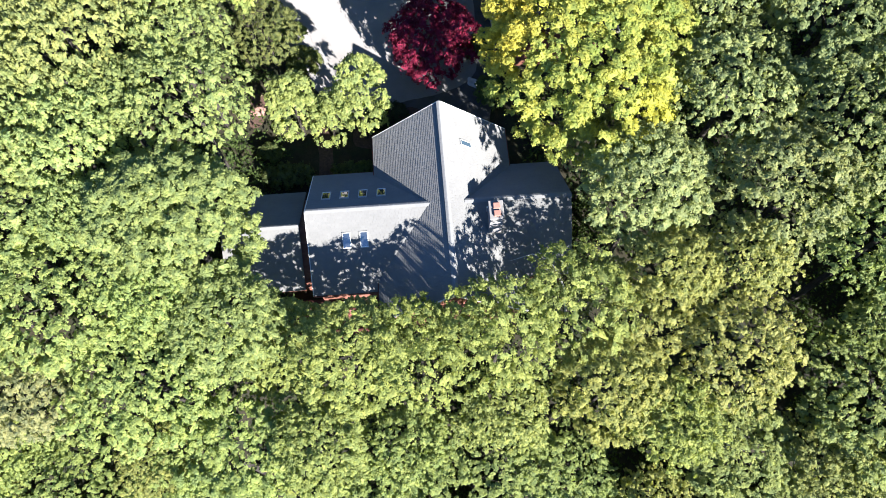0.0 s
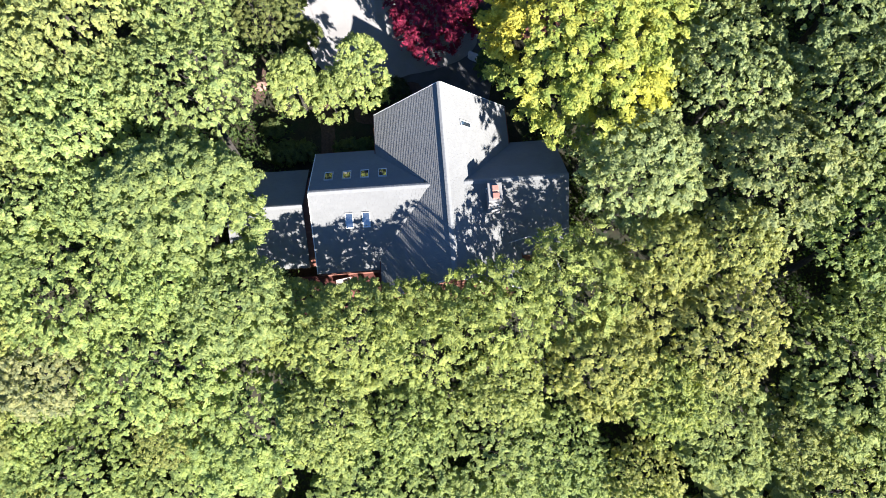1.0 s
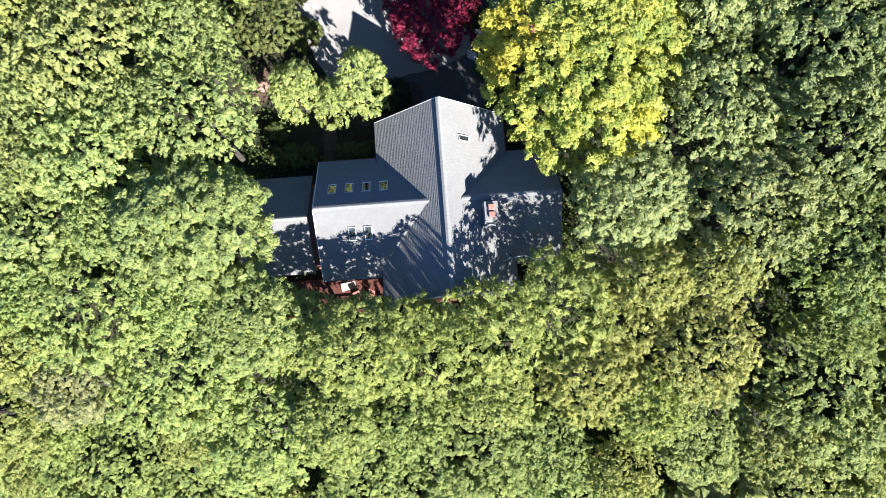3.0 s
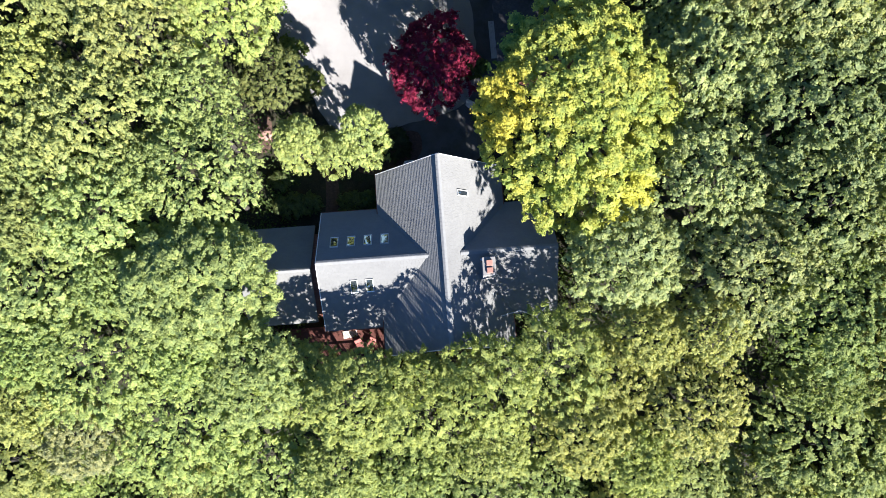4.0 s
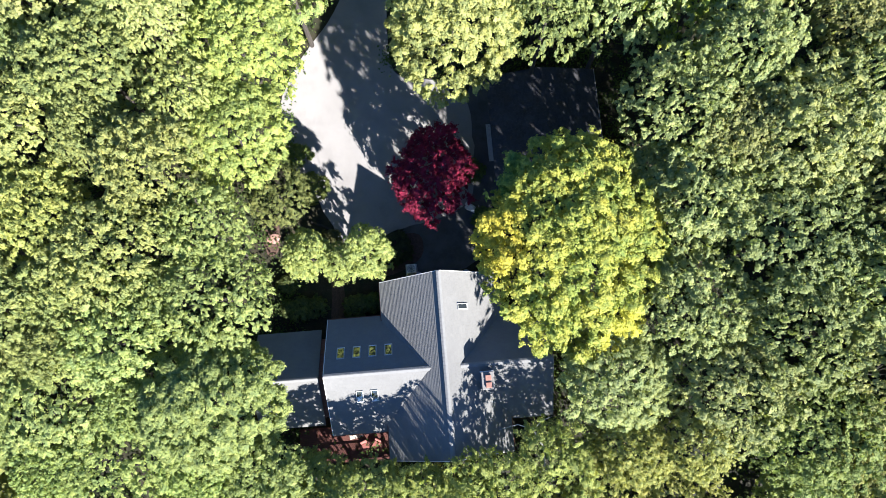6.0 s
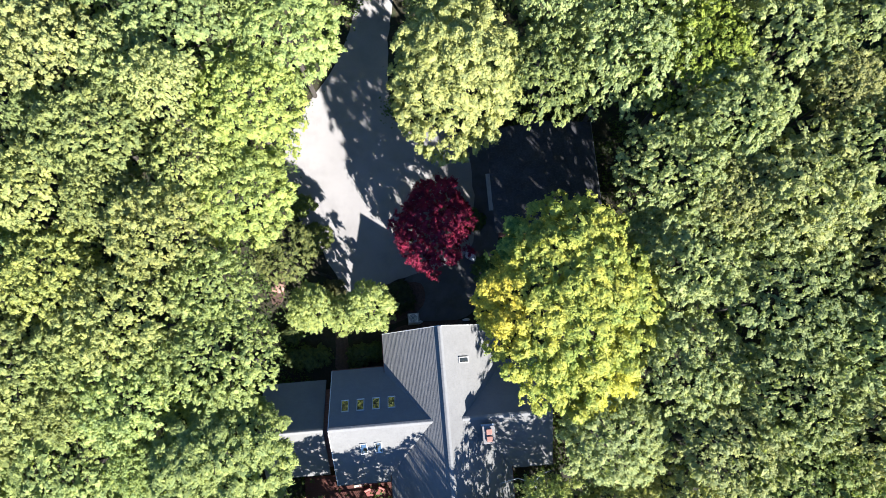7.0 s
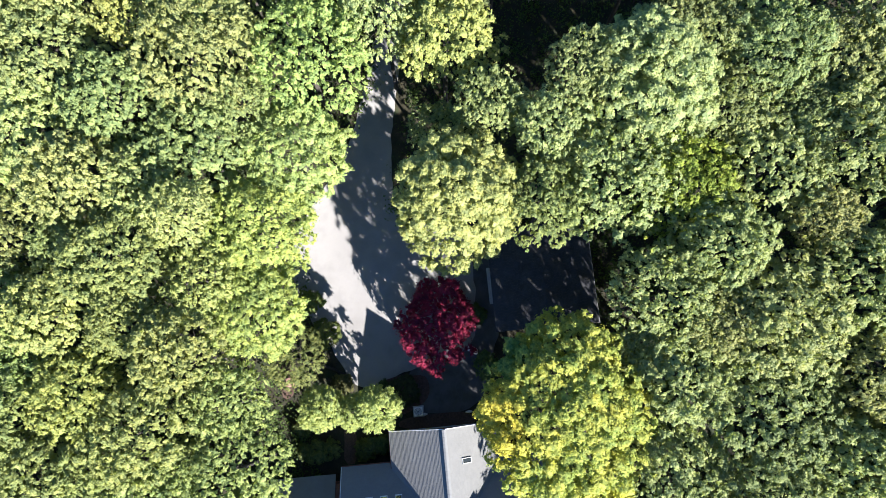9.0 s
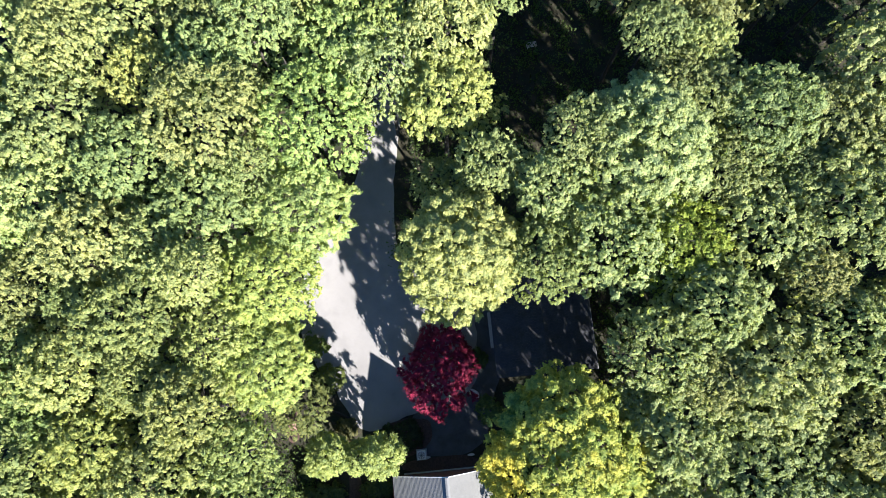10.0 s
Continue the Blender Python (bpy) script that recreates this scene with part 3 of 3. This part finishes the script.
SMALL = [tree_kind(81 + i, 2.3, 2.3, 3.4, 3.4, 280, 30, 0.13, M_LEAF, lump=0.25, lobes=50, low=-0.5) for i in range(2)]

WEST, SOUTH, EAST, NORTH = (0.242, 0.281, 0.099), (0.268, 0.296, 0.090), (0.258, 0.288, 0.120), (0.262, 0.300, 0.127)
planted = []


def wood(x, y, top, r, colour, label="tall broadleaf tree in full green leaf at the clearing's edge", kind=None):
    planted.append((x, y, r))
    return plant(kind or KINDS[len(planted) % len(KINDS)], x, y, top, r, colour, label)


planted.append((12.2, 29.8, 9.6))
plant(YELLOW, 12.2, 30.1, 18.6, 6.7, (0.245, 0.29, 0.072), "large maple turning yellow over the house's east side", "garden trees", 0)
plant(RED, 2.2, 39.7, 5.8, 4.0, (0.09, 0.007, 0.022), "crimson ornamental maple standing beside the gravel forecourt", "garden trees", 0)
plant(SMALL[0], -9.2, 32.5, 7.6, 2.3, (0.265, 0.30, 0.10), "small pale green tree beside the house", "garden trees", 0)
plant(SMALL[1], -6.5, 31.8, 6.0, 1.7, (0.265, 0.30, 0.10), "small pale green tree beside the house", "garden trees", 60)
plant(SMALL[0], -3.9, 31.9, 9.2, 2.3, (0.265, 0.30, 0.10), "small pale green tree beside the house", "garden trees", 140)
wood(5.0, 48.8, 20.6, 5.5, (0.30, 0.31, 0.112), "broad pale maple beginning to turn above the driveway", BROAD)
wood(12.0, 47.6, 20.5, 3.9, (0.19, 0.22, 0.08))
wood(13.2, 53.0, 21.5, 3.8, NORTH)
wood(17.6, 48.2, 21.4, 4.4, NORTH)
wood(21.6, 55.4, 24.6, 6.0, NORTH, "broad towering maple rising over its neighbours", BROAD)
wood(26.4, 62.8, 23.5, 2.7, (0.29, 0.32, 0.12))
wood(30.6, 48.6, 22.0, 4.3, (0.27, 0.30, 0.13))
wood(23.0, 47.4, 21.5, 4.1, (0.20, 0.24, 0.045))
wood(-15.8, 33.9, 15.2, 3.7, WEST)
wood(-14.9, 28.3, 14.6, 4.1, WEST)
wood(-15.9, 20.4, 14.0, 5.4, WEST, kind=BROAD)
wood(-12.6, 13.6, 11.0, 3.9, WEST, kind=EDGE[1])
wood(-13.2, 41.2, 16.0, 4.5, (0.28, 0.32, 0.095), kind=EDGE[0])
wood(-12.2, 48.0, 17.0, 4.7, (0.28, 0.32, 0.09), kind=EDGE[1])
wood(-8.7, 54.8, 17.6, 5.0, (0.27, 0.32, 0.11), kind=EDGE[0])
wood(-6.7, 61.8, 20.0, 4.9, (0.25, 0.315, 0.10))
wood(-10.9, 37.0, 9.6, 3.0, (0.155, 0.17, 0.06), "thin olive-brown tree leaning over the gravel's edge", LACE[1])
wood(-3.6, 68.6, 20.0, 4.6, (0.26, 0.32, 0.11))
wood(1.2, 72.0, 20.5, 4.6, (0.27, 0.315, 0.10))
wood(4.4, 56.6, 12.8, 3.0, NORTH)
wood(5.4, 62.6, 20.4, 4.7, (0.29, 0.31, 0.10))
wood(0.2, 66.0, 20.0, 4.0, NORTH)
wood(-9.4, 12.8, 7.3, 3.4, SOUTH, kind=EDGE[1])
wood(-5.1, 11.4, 9.7, 3.8, SOUTH, kind=EDGE[1])
wood(-0.4, 11.0, 10.5, 3.8, SOUTH, kind=LACE[0])
wood(4.8, 11.4, 11.1, 4.0, SOUTH, kind=LACE[1])
wood_lace = wood(9.6, 12.8, 11.6, 4.2, SOUTH, kind=LACE[0])
wood(14.9, 19.6, 14.8, 4.3, EAST, kind=EDGE[0])
wood(15.9, 14.4, 12.8, 2.8, (0.285, 0.29, 0.095), kind=EDGE[1])
wood(14.9, 5.4, 9.6, 3.3, SOUTH)
wood(11.9, 15.0, 9.2, 2.0, EAST, kind=LACE[0])
wood(9.6, 14.9, 8.6, 2.2, EAST, kind=LACE[1])
wood(14.2, 11.6, 11.4, 3.0, (0.285, 0.285, 0.095), kind=LACE[0])
wood(0.0, 12.5, 9.2, 1.9, SOUTH, "slender young tree close against the south gable", EDGE[1])
wood(3.9, 12.5, 9.6, 1.9, SOUTH, "slender young tree close against the south gable", EDGE[0])
wood(11.6, 8.2, 10.2, 3.6, (0.28, 0.282, 0.088), kind=EDGE[1])
wood(12.9, 24.6, 11.0, 2.8, EAST)
wood(20.2, 24.6, 17.0, 4.5, EAST)
wood(21.8, 32.2, 18.6, 4.6, EAST)
wood(20.5, 39.0, 20.0, 4.0, EAST)
wood(18.9, 34.6, 16.0, 2.8, EAST)


wood(-27.2, 35.6, 16.8, 4.2, (0.28, 0.298, 0.09), "tall round-crowned tree turning yellow-green in the wood")
wood(-16.2, 43.8, 17.4, 3.1, (0.295, 0.32, 0.11), "pale fresh green tree standing in the wood")
wood(-20.5, 67.5, 20.3, 3.6, (0.305, 0.31, 0.095), "tall round-crowned tree turning yellow-green in the wood")
wood(-25.0, 10.2, 9.2, 3.8, (0.27, 0.27, 0.125), "greyish olive tree on the wood's low side")


def canopy_top(x, y):
    """The height of the woodland's roof, which climbs from the low south to the north."""
    k = max(y, 3.0)
    return 5.69 * math.sqrt(k) - 0.307 * k - 4.2 + 0.07 * x + 0.3 * min(0.0, y - 3.0)


def open_ground(x, y, r):
    """True where the clearing, the drive or a gap among the trees must stay open."""
    if -11.0 - r < x < 9.5 + r and 15.0 - r < y < 50.0:
        return True
    if 7 - r < x < 18.5 + r and 36 < y < 47.5:
        return True
    if -6 - r < x < 2 + r and 48 < y < 66:
        return True
    for gx, gy, gr in ((23.8, 10.8, 3.3), (18.6, 62.5, 1.8), (31.0, 61.0, 2.4), (19.0, 77.0, 3.6), (17.0, 71.5, 4.2), (15.0, 66.0, 4.0), (13.6, 61.5, 2.8), (10.2, 58.6, 1.2), (36.0, 63.5, 3.2), (41.0, 66.5, 3.2), (45.5, 69.0, 2.2), (34.0, 66.5, 2.0), (36.5, 44.8, 1.4), (29.6, 43.0, 1.5), (-21.3, 5.8, 2.0), (-31.5, 16.5, 2.0)):
        if (x - gx) ** 2 + (y - gy) ** 2 < (gr + 0.75 * r) ** 2:
            return True
    return False


def wood_label(r, c, tall):
    """A description from the tree's own size and colour."""
    form = "slender" if r < 3.3 else "broad-crowned" if r > 4.2 else "round-crowned"
    tint = "grey-green" if c.z / c.y > 0.42 else "yellow-green" if c.x / c.y > 0.86 else "fresh green"
    return ("very tall " if tall > 21 else "tall ") + form + " tree with " + tint + " leaves in dense woodland"


rng = random.Random(5)
for span in ((3.6, 4.9, 0.70), (2.8, 3.6, 0.70), (2.2, 2.9, 0.64)):
    for _ in range(6000):
        x, y = rng.uniform(-50, 64), rng.uniform(-24, 94)
        r = rng.uniform(*span[:2])
        if open_ground(x, y, 0.8 * r) or any((x - px) ** 2 + (y - py) ** 2 < (span[2] * (r + pr)) ** 2 for px, py, pr in planted):
            continue
        seen = -33 - 0.11 * y < x < 34 + 0.3 * y and -4 < y < 82
        if not seen and r < 3.6:
            continue
        planted.append((x, y, r))
        w = min(max((x + 8) / 26, 0), 1)
        base = Vector(WEST).lerp(Vector(EAST), w)
        if y < 18:
            base = base.lerp(Vector(SOUTH), 0.6)
        if y > 48:
            base = base.lerp(Vector(NORTH), 0.4)
        # Random tone; eastern trees also darkened by position, standing in for shade and gaps.
        base = base * rng.uniform(0.84, 1.18) * (0.8 if x > 33 and y > 45 else 0.84 if x > 20 and y > 30 else 0.92 if x > 24 else 1.0)
        base.x *= rng.uniform(0.92, 1.12)
        top = canopy_top(x, y) + rng.uniform(-1.0, 1.2) * (1.3 if y > 40 else 1.0) - (0.6 if r < 3.6 else 0.0)
        kind = KINDS[rng.randrange(6)] if seen else UNSEEN[rng.randrange(2)]
        plant(kind, x, y, top, r * 1.13, tuple(base), wood_label(r, base, top - ground_z(x, y)))


def undergrowth():
    """Low leafy scrub on the woodland floor, round the clearing and in the gaps."""
    rs = np.random.RandomState(9)
    spots = []
    while len(spots) < 7000:
        x, y = rs.uniform(-42, 64), rs.uniform(-6, 88)
        if -10.8 < x < 9.5 and 15.5 < y < 50 or 7 < x < 18.5 and 36.5 < y < 48 or -0.45 * (70 - y) - 2.5 < x < 0.25 * (y - 55) - 0.9 and 48 < y < 62 or abs(x + 3.2 - 0.25 * (y - 55)) < 2.3 and 60 < y < 80:
            continue
        spots.append((x, y, ground_z(x, y) + rs.uniform(0.2, 2.2) * rs.rand()))
    per = 32
    c = np.repeat(np.array(spots), per, 0)
    n = len(c)
    v = rs.normal(size=(n, 3)) * (0.55, 0.55, 0.28)
    p = c + v
    nrm = v * 0.8 + (0, 0, 0.8) + rs.normal(scale=0.4, size=(n, 3))
    nrm /= np.linalg.norm(nrm, axis=1)[:, None]
    t = np.cross(nrm, rs.normal(size=(n, 3)))
    t /= np.linalg.norm(t, axis=1)[:, None]
    b = np.cross(nrm, t)
    ln = rs.uniform(0.14, 0.32, n)[:, None]
    co = np.stack((p + t * ln * 0.6, p - t * ln * 0.4 + b * ln * 0.45, p - t * ln * 0.4 - b * ln * 0.45), 1)
    me = bpy.data.meshes.new("undergrowth")
    me.vertices.add(3 * n)
    me.vertices.foreach_set("co", co.astype(np.float32).ravel())
    me.loops.add(3 * n)
    me.loops.foreach_set("vertex_index", np.arange(3 * n, dtype=np.int32))
    me.polygons.add(n)
    me.polygons.foreach_set("loop_start", np.arange(0, 3 * n, 3, dtype=np.int32))
    me.update(calc_edges=True)
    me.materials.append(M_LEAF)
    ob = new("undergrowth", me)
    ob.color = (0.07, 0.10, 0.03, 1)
    tagged(ob, "low green scrub on the shaded woodland floor", "undergrowth", kind="stuff")


undergrowth()


# ---- beds, deck and small things round the house ----
outline_sheet("bed_front", [(-2.4, 29.2), (5.4, 29.2), (5.4, 30.7), (-2.4, 30.8)], 0.012, M_MULCH, "dark mulch bed along the gable wall", "planting bed", rounds=2)
outline_sheet("bed_side", [(-4.6, 34.2), (-5.4, 31.0), (-2.6, 30.6), (0.9, 32.0), (1.0, 34.4), (-1.6, 35.0)], 0.010, M_MULCH, "dark mulch bed beside the forecourt", "planting bed", rounds=2)
outline_sheet("path_yard", [(-8.1, 26.6), (-6.8, 26.6), (-6.7, 29.4), (-6.9, 33.2), (-8.2, 33.2), (-8.0, 29.4)], 0.012, M_MULCH, "brown path across the shaded yard", "path", rounds=1)
outline_sheet("bed_woods", [(-14.2, 33.6), (-12.7, 33.6), (-12.5, 36.4), (-13.0, 37.4), (-14.2, 36.8)], 0.0, M_MULCH, "red-brown mulch path at the wood's edge", "path", rounds=2)


def shrub(x, y, r, h, colour, label, seed, ry=None, square=False):
    """A leafy bush: foliage over a few woody stems."""
    me, centre = crown_mesh("leaves", seed, r, ry or r, h * 0.62, int(46 * r * (ry or r)) + 20, 30, 0.12, lump=0.24, lobes=24 if not square else 60, low=-0.1)
    me.materials.append(M_LEAF)
    ob = thing("shrub", x, y, ground_z(x, y), label, "shrub", "garden shrubs")
    o = new("leaves", me)
    o.parent, o.location, o.color = ob, (0, 0, h * 0.42), (*colour, 1)
    bm = bmesh.new()
    for c in centre[:: max(1, len(centre) // 9)]:
        tube(bm, [(c[0] * 0.15, c[1] * 0.15, -0.1), (c[0] * 0.5, c[1] * 0.5, h * 0.3), (c[0] * 0.9, c[1] * 0.9, h * 0.42 + c[2] * 0.9)], [0.035, 0.025, 0.008], 5)
    part("stems", bm, M_BARK, ob)
    return ob


DUSK = (0.105, 0.125, 0.045)
shrub(-10.5, 28.2, 2.2, 1.5, DUSK, "clipped dark green hedge in the shaded yard", 101, 1.1, True)
shrub(-5.6, 28.0, 1.2, 1.4, DUSK, "rounded evergreen bush against the wing wall", 102)
shrub(-4.2, 28.3, 0.9, 1.2, (0.09, 0.12, 0.04), "rounded evergreen bush against the wing wall", 103)
shrub(-1.8, 33.2, 1.6, 1.6, (0.05, 0.06, 0.03), "dark purple-green bush in the mulch bed", 104)
shrub(-3.6, 33.4, 1.0, 1.2, (0.05, 0.07, 0.03), "dark green bush in the mulch bed", 105)
shrub(6.9, 35.0, 1.4, 2.4, (0.10, 0.14, 0.05), "leafy bush under the yellowing maple", 106)
shrub(6.2, 40.2, 1.1, 1.5, (0.09, 0.12, 0.045), "leafy bush beside the crimson maple", 107)
shrub(-9.2, 39.6, 1.5, 2.0, (0.12, 0.14, 0.045), "olive-green bush leaning over the gravel", 108)
shrub(-10.6, 43.0, 1.3, 1.8, (0.12, 0.15, 0.045), "olive-green bush leaning over the gravel", 109)
shrub(-7.8, 34.4, 1.1, 1.3, (0.10, 0.10, 0.045), "russet-green bush beside the timber edging", 110)
shrub(-12.0, 30.6, 0.9, 1.2, DUSK, "dark green bush in the shaded yard", 111)


def condenser(x, y):
    ob = thing("air_conditioner", x, y, 0.03, "square pale outdoor air conditioner standing by the gable wall", "air conditioner")
    part("pad", box(-0.55, 0.55, -0.55, 0.55, 0, 0.08, 0.01), M_CEMENT, ob, "cement pad")
    part("body", box(-0.42, 0.42, -0.42, 0.42, 0.08, 0.98, 0.03), M_TRIM, ob)
    bm = bmesh.new()
    for r in (0.10, 0.19, 0.28, 0.36):
        pts = [(r * math.cos(a), r * math.sin(a), 1.0) for a in (2 * math.pi * i / 20 for i in range(21))]
        tube(bm, pts, [0.014] * 21, 5)
    for a in range(8):
        tube(bm, [(0, 0, 1.0), (0.36 * math.cos(a * math.pi / 4), 0.36 * math.sin(a * math.pi / 4), 1.0)], [0.012, 0.012], 5)
    part("fan_guard", bm, M_DARK, ob, "dark round wire fan guard")
    return ob


condenser(-0.35, 31.1)


def block_stone(name, x, y, lx, ly, h, label, category, seed, mat=None, turn=0.0):
    rg = random.Random(seed)
    bm = bmesh.new()
    bmesh.ops.create_icosphere(bm, subdivisions=2, radius=1.0)
    for v in bm.verts:
        k = 0.88 + 0.3 * noise.noise(v.co * 1.3 + Vector((seed, 0, 0)))
        v.co = Vector((v.co.x * lx * k, v.co.y * ly * k, max(v.co.z, -0.35) * h * k))
    ob = mesh_object(name, bm, mat or M_STONE)
    ob.matrix_world = pose(x, y, ground_z(x, y) + 0.3 * h, 0, 0, turn)
    return tagged(ob, label, category, "garden stones")


block_stone("edging_stone", 0.2, 30.75, 0.36, 0.17, 0.2, "pale edging stone at the mulch bed", "stone", 1)
block_stone("edging_stone", 4.7, 30.6, 0.4, 0.15, 0.2, "pale edging stone at the mulch bed", "stone", 2)
block_stone("boulder", 5.7, 36.7, 0.75, 0.4, 0.55, "pale boulder under the crimson maple", "stone", 3, turn=-35)
block_stone("flagstone", -13.2, 35.2, 0.75, 0.6, 0.12, "pinkish flagstone on the mulch path", "stone", 5, M_BRICK)


def edging(points, label):
    bm = tube(bmesh.new(), [(x, y, 0.11) for x, y in points], [0.12, 0.14, 0.13, 0.12][: len(points)], 8)
    ob = mesh_object("timber_edging", bm, M_BARK)
    return tagged(ob, label, "garden edging", "timber edgings")


edging([(-9.6, 36.5), (-8.7, 36.1), (-7.8, 35.6), (-6.9, 35.1)], "weathered log laid along the gravel's edge")
edging([(-9.4, 35.2), (-8.2, 34.6), (-7.0, 34.0)], "weathered log laid along the gravel's edge")

# deck
deck = thing("deck", -7.1, 15.9, 0, "red-stained timber deck along the wing's south wall", "deck")
for k in range(20):
    part("board", box(-4.3, 4.1, -1.5 + 0.15 * k, -1.5 + 0.15 * k + 0.14, 0.46, 0.5), M_DECK, deck)
for k in range(6):
    part("post", box(-4.3 + 1.66 * k, -4.2 + 1.66 * k, -1.5, -1.4, -1.6, 1.45, 0.01), M_DECK, deck)
    part("post", box(-4.3 + 1.66 * k, -4.2 + 1.66 * k, 1.2, 1.3, -1.0, 0.46), M_DECK, deck)
for z, h in ((1.45, 0.05), (0.68, 0.05)):
    part("rail", box(-4.36, 4.16, -1.54, -1.36, z, z + h, 0.008), M_DECK, deck)
for k in range(52):
    part("baluster", box(-4.14 + 0.158 * k, -4.10 + 0.158 * k, -1.47, -1.43, 0.73, 1.45), M_DECK, deck)


def bench(x, y, z, turn):
    ob = thing("slatted_bench", x, y, z, "pale slatted wooden bench standing on the deck", "bench", turn=turn)
    for k in range(6):
        part("slat", box(-0.6, 0.6, -0.33 + 0.11 * k, -0.25 + 0.11 * k, 0.42, 0.45), M_PALEWOOD, ob)
    for i in (-0.52, 0.46):
        for j in (-0.3, 0.24):
            part("leg", box(i, i + 0.06, j, j + 0.06, 0, 0.42), M_PALEWOOD, ob)
    for i in (-0.52, 0.46):
        part("bearer", box(i, i + 0.06, -0.24, 0.24, 0.36, 0.42), M_PALEWOOD, ob)
    return ob


def chair(x, y, z, turn):
    ob = thing("deck_chair", x, y, z, "low wooden deck chair with faded red cushions", "chair", "deck chairs", turn=turn)
    part("seat_frame", box(-0.32, 0.32, -0.32, 0.34, 0.3, 0.36, 0.01), M_DECK, ob)
    part("seat_cushion", box(-0.29, 0.29, -0.28, 0.3, 0.36, 0.47, 0.04), M_CUSHION, ob, "faded red seat cushion")
    bm = box(-0.29, 0.29, -0.06, 0.06, 0.0, 0.6, 0.04)
    bmesh.ops.transform(bm, matrix=pose(0, 0.34, 0.42, -20), verts=bm.verts[:])
    part("back_cushion", bm, M_CUSHION, ob, "faded red back cushion")
    for i in (-0.32, 0.26):
        for j in (-0.3, 0.26):
            part("leg", box(i, i + 0.06, j, j + 0.06, 0, 0.3), M_DECK, ob)
    return ob


bench(-6.3, 16.6, 0.5, 8)
first = chair(-5.5, 15.5, 0.5, 20)
copy_thing(first, pose(-4.6, 15.6, 0.5, 0, 0, -30))

# bare dead limb reaching over the east roof
limb_tree = wood_lace
bm = tube(bmesh.new(), [(9.6, 12.9, 5.2), (9.4, 14.8, 7.0), (8.6, 16.3, 8.0), (7.4, 16.8, 8.2), (5.9, 16.5, 8.0)], [0.09, 0.07, 0.05, 0.035, 0.012], 6)
tube(bm, [(8.6, 16.3, 8.0), (9.4, 17.0, 8.3), (10.1, 17.2, 8.4)], [0.04, 0.025, 0.01], 5)
o = part("dead_limb", bm, M_STONE, limb_tree, "bare grey dead limb")
o.matrix_parent_inverse = limb_tree.matrix_world.inverted()


bench(16.4, 75.2, ground_z(16.4, 75.2), 5)
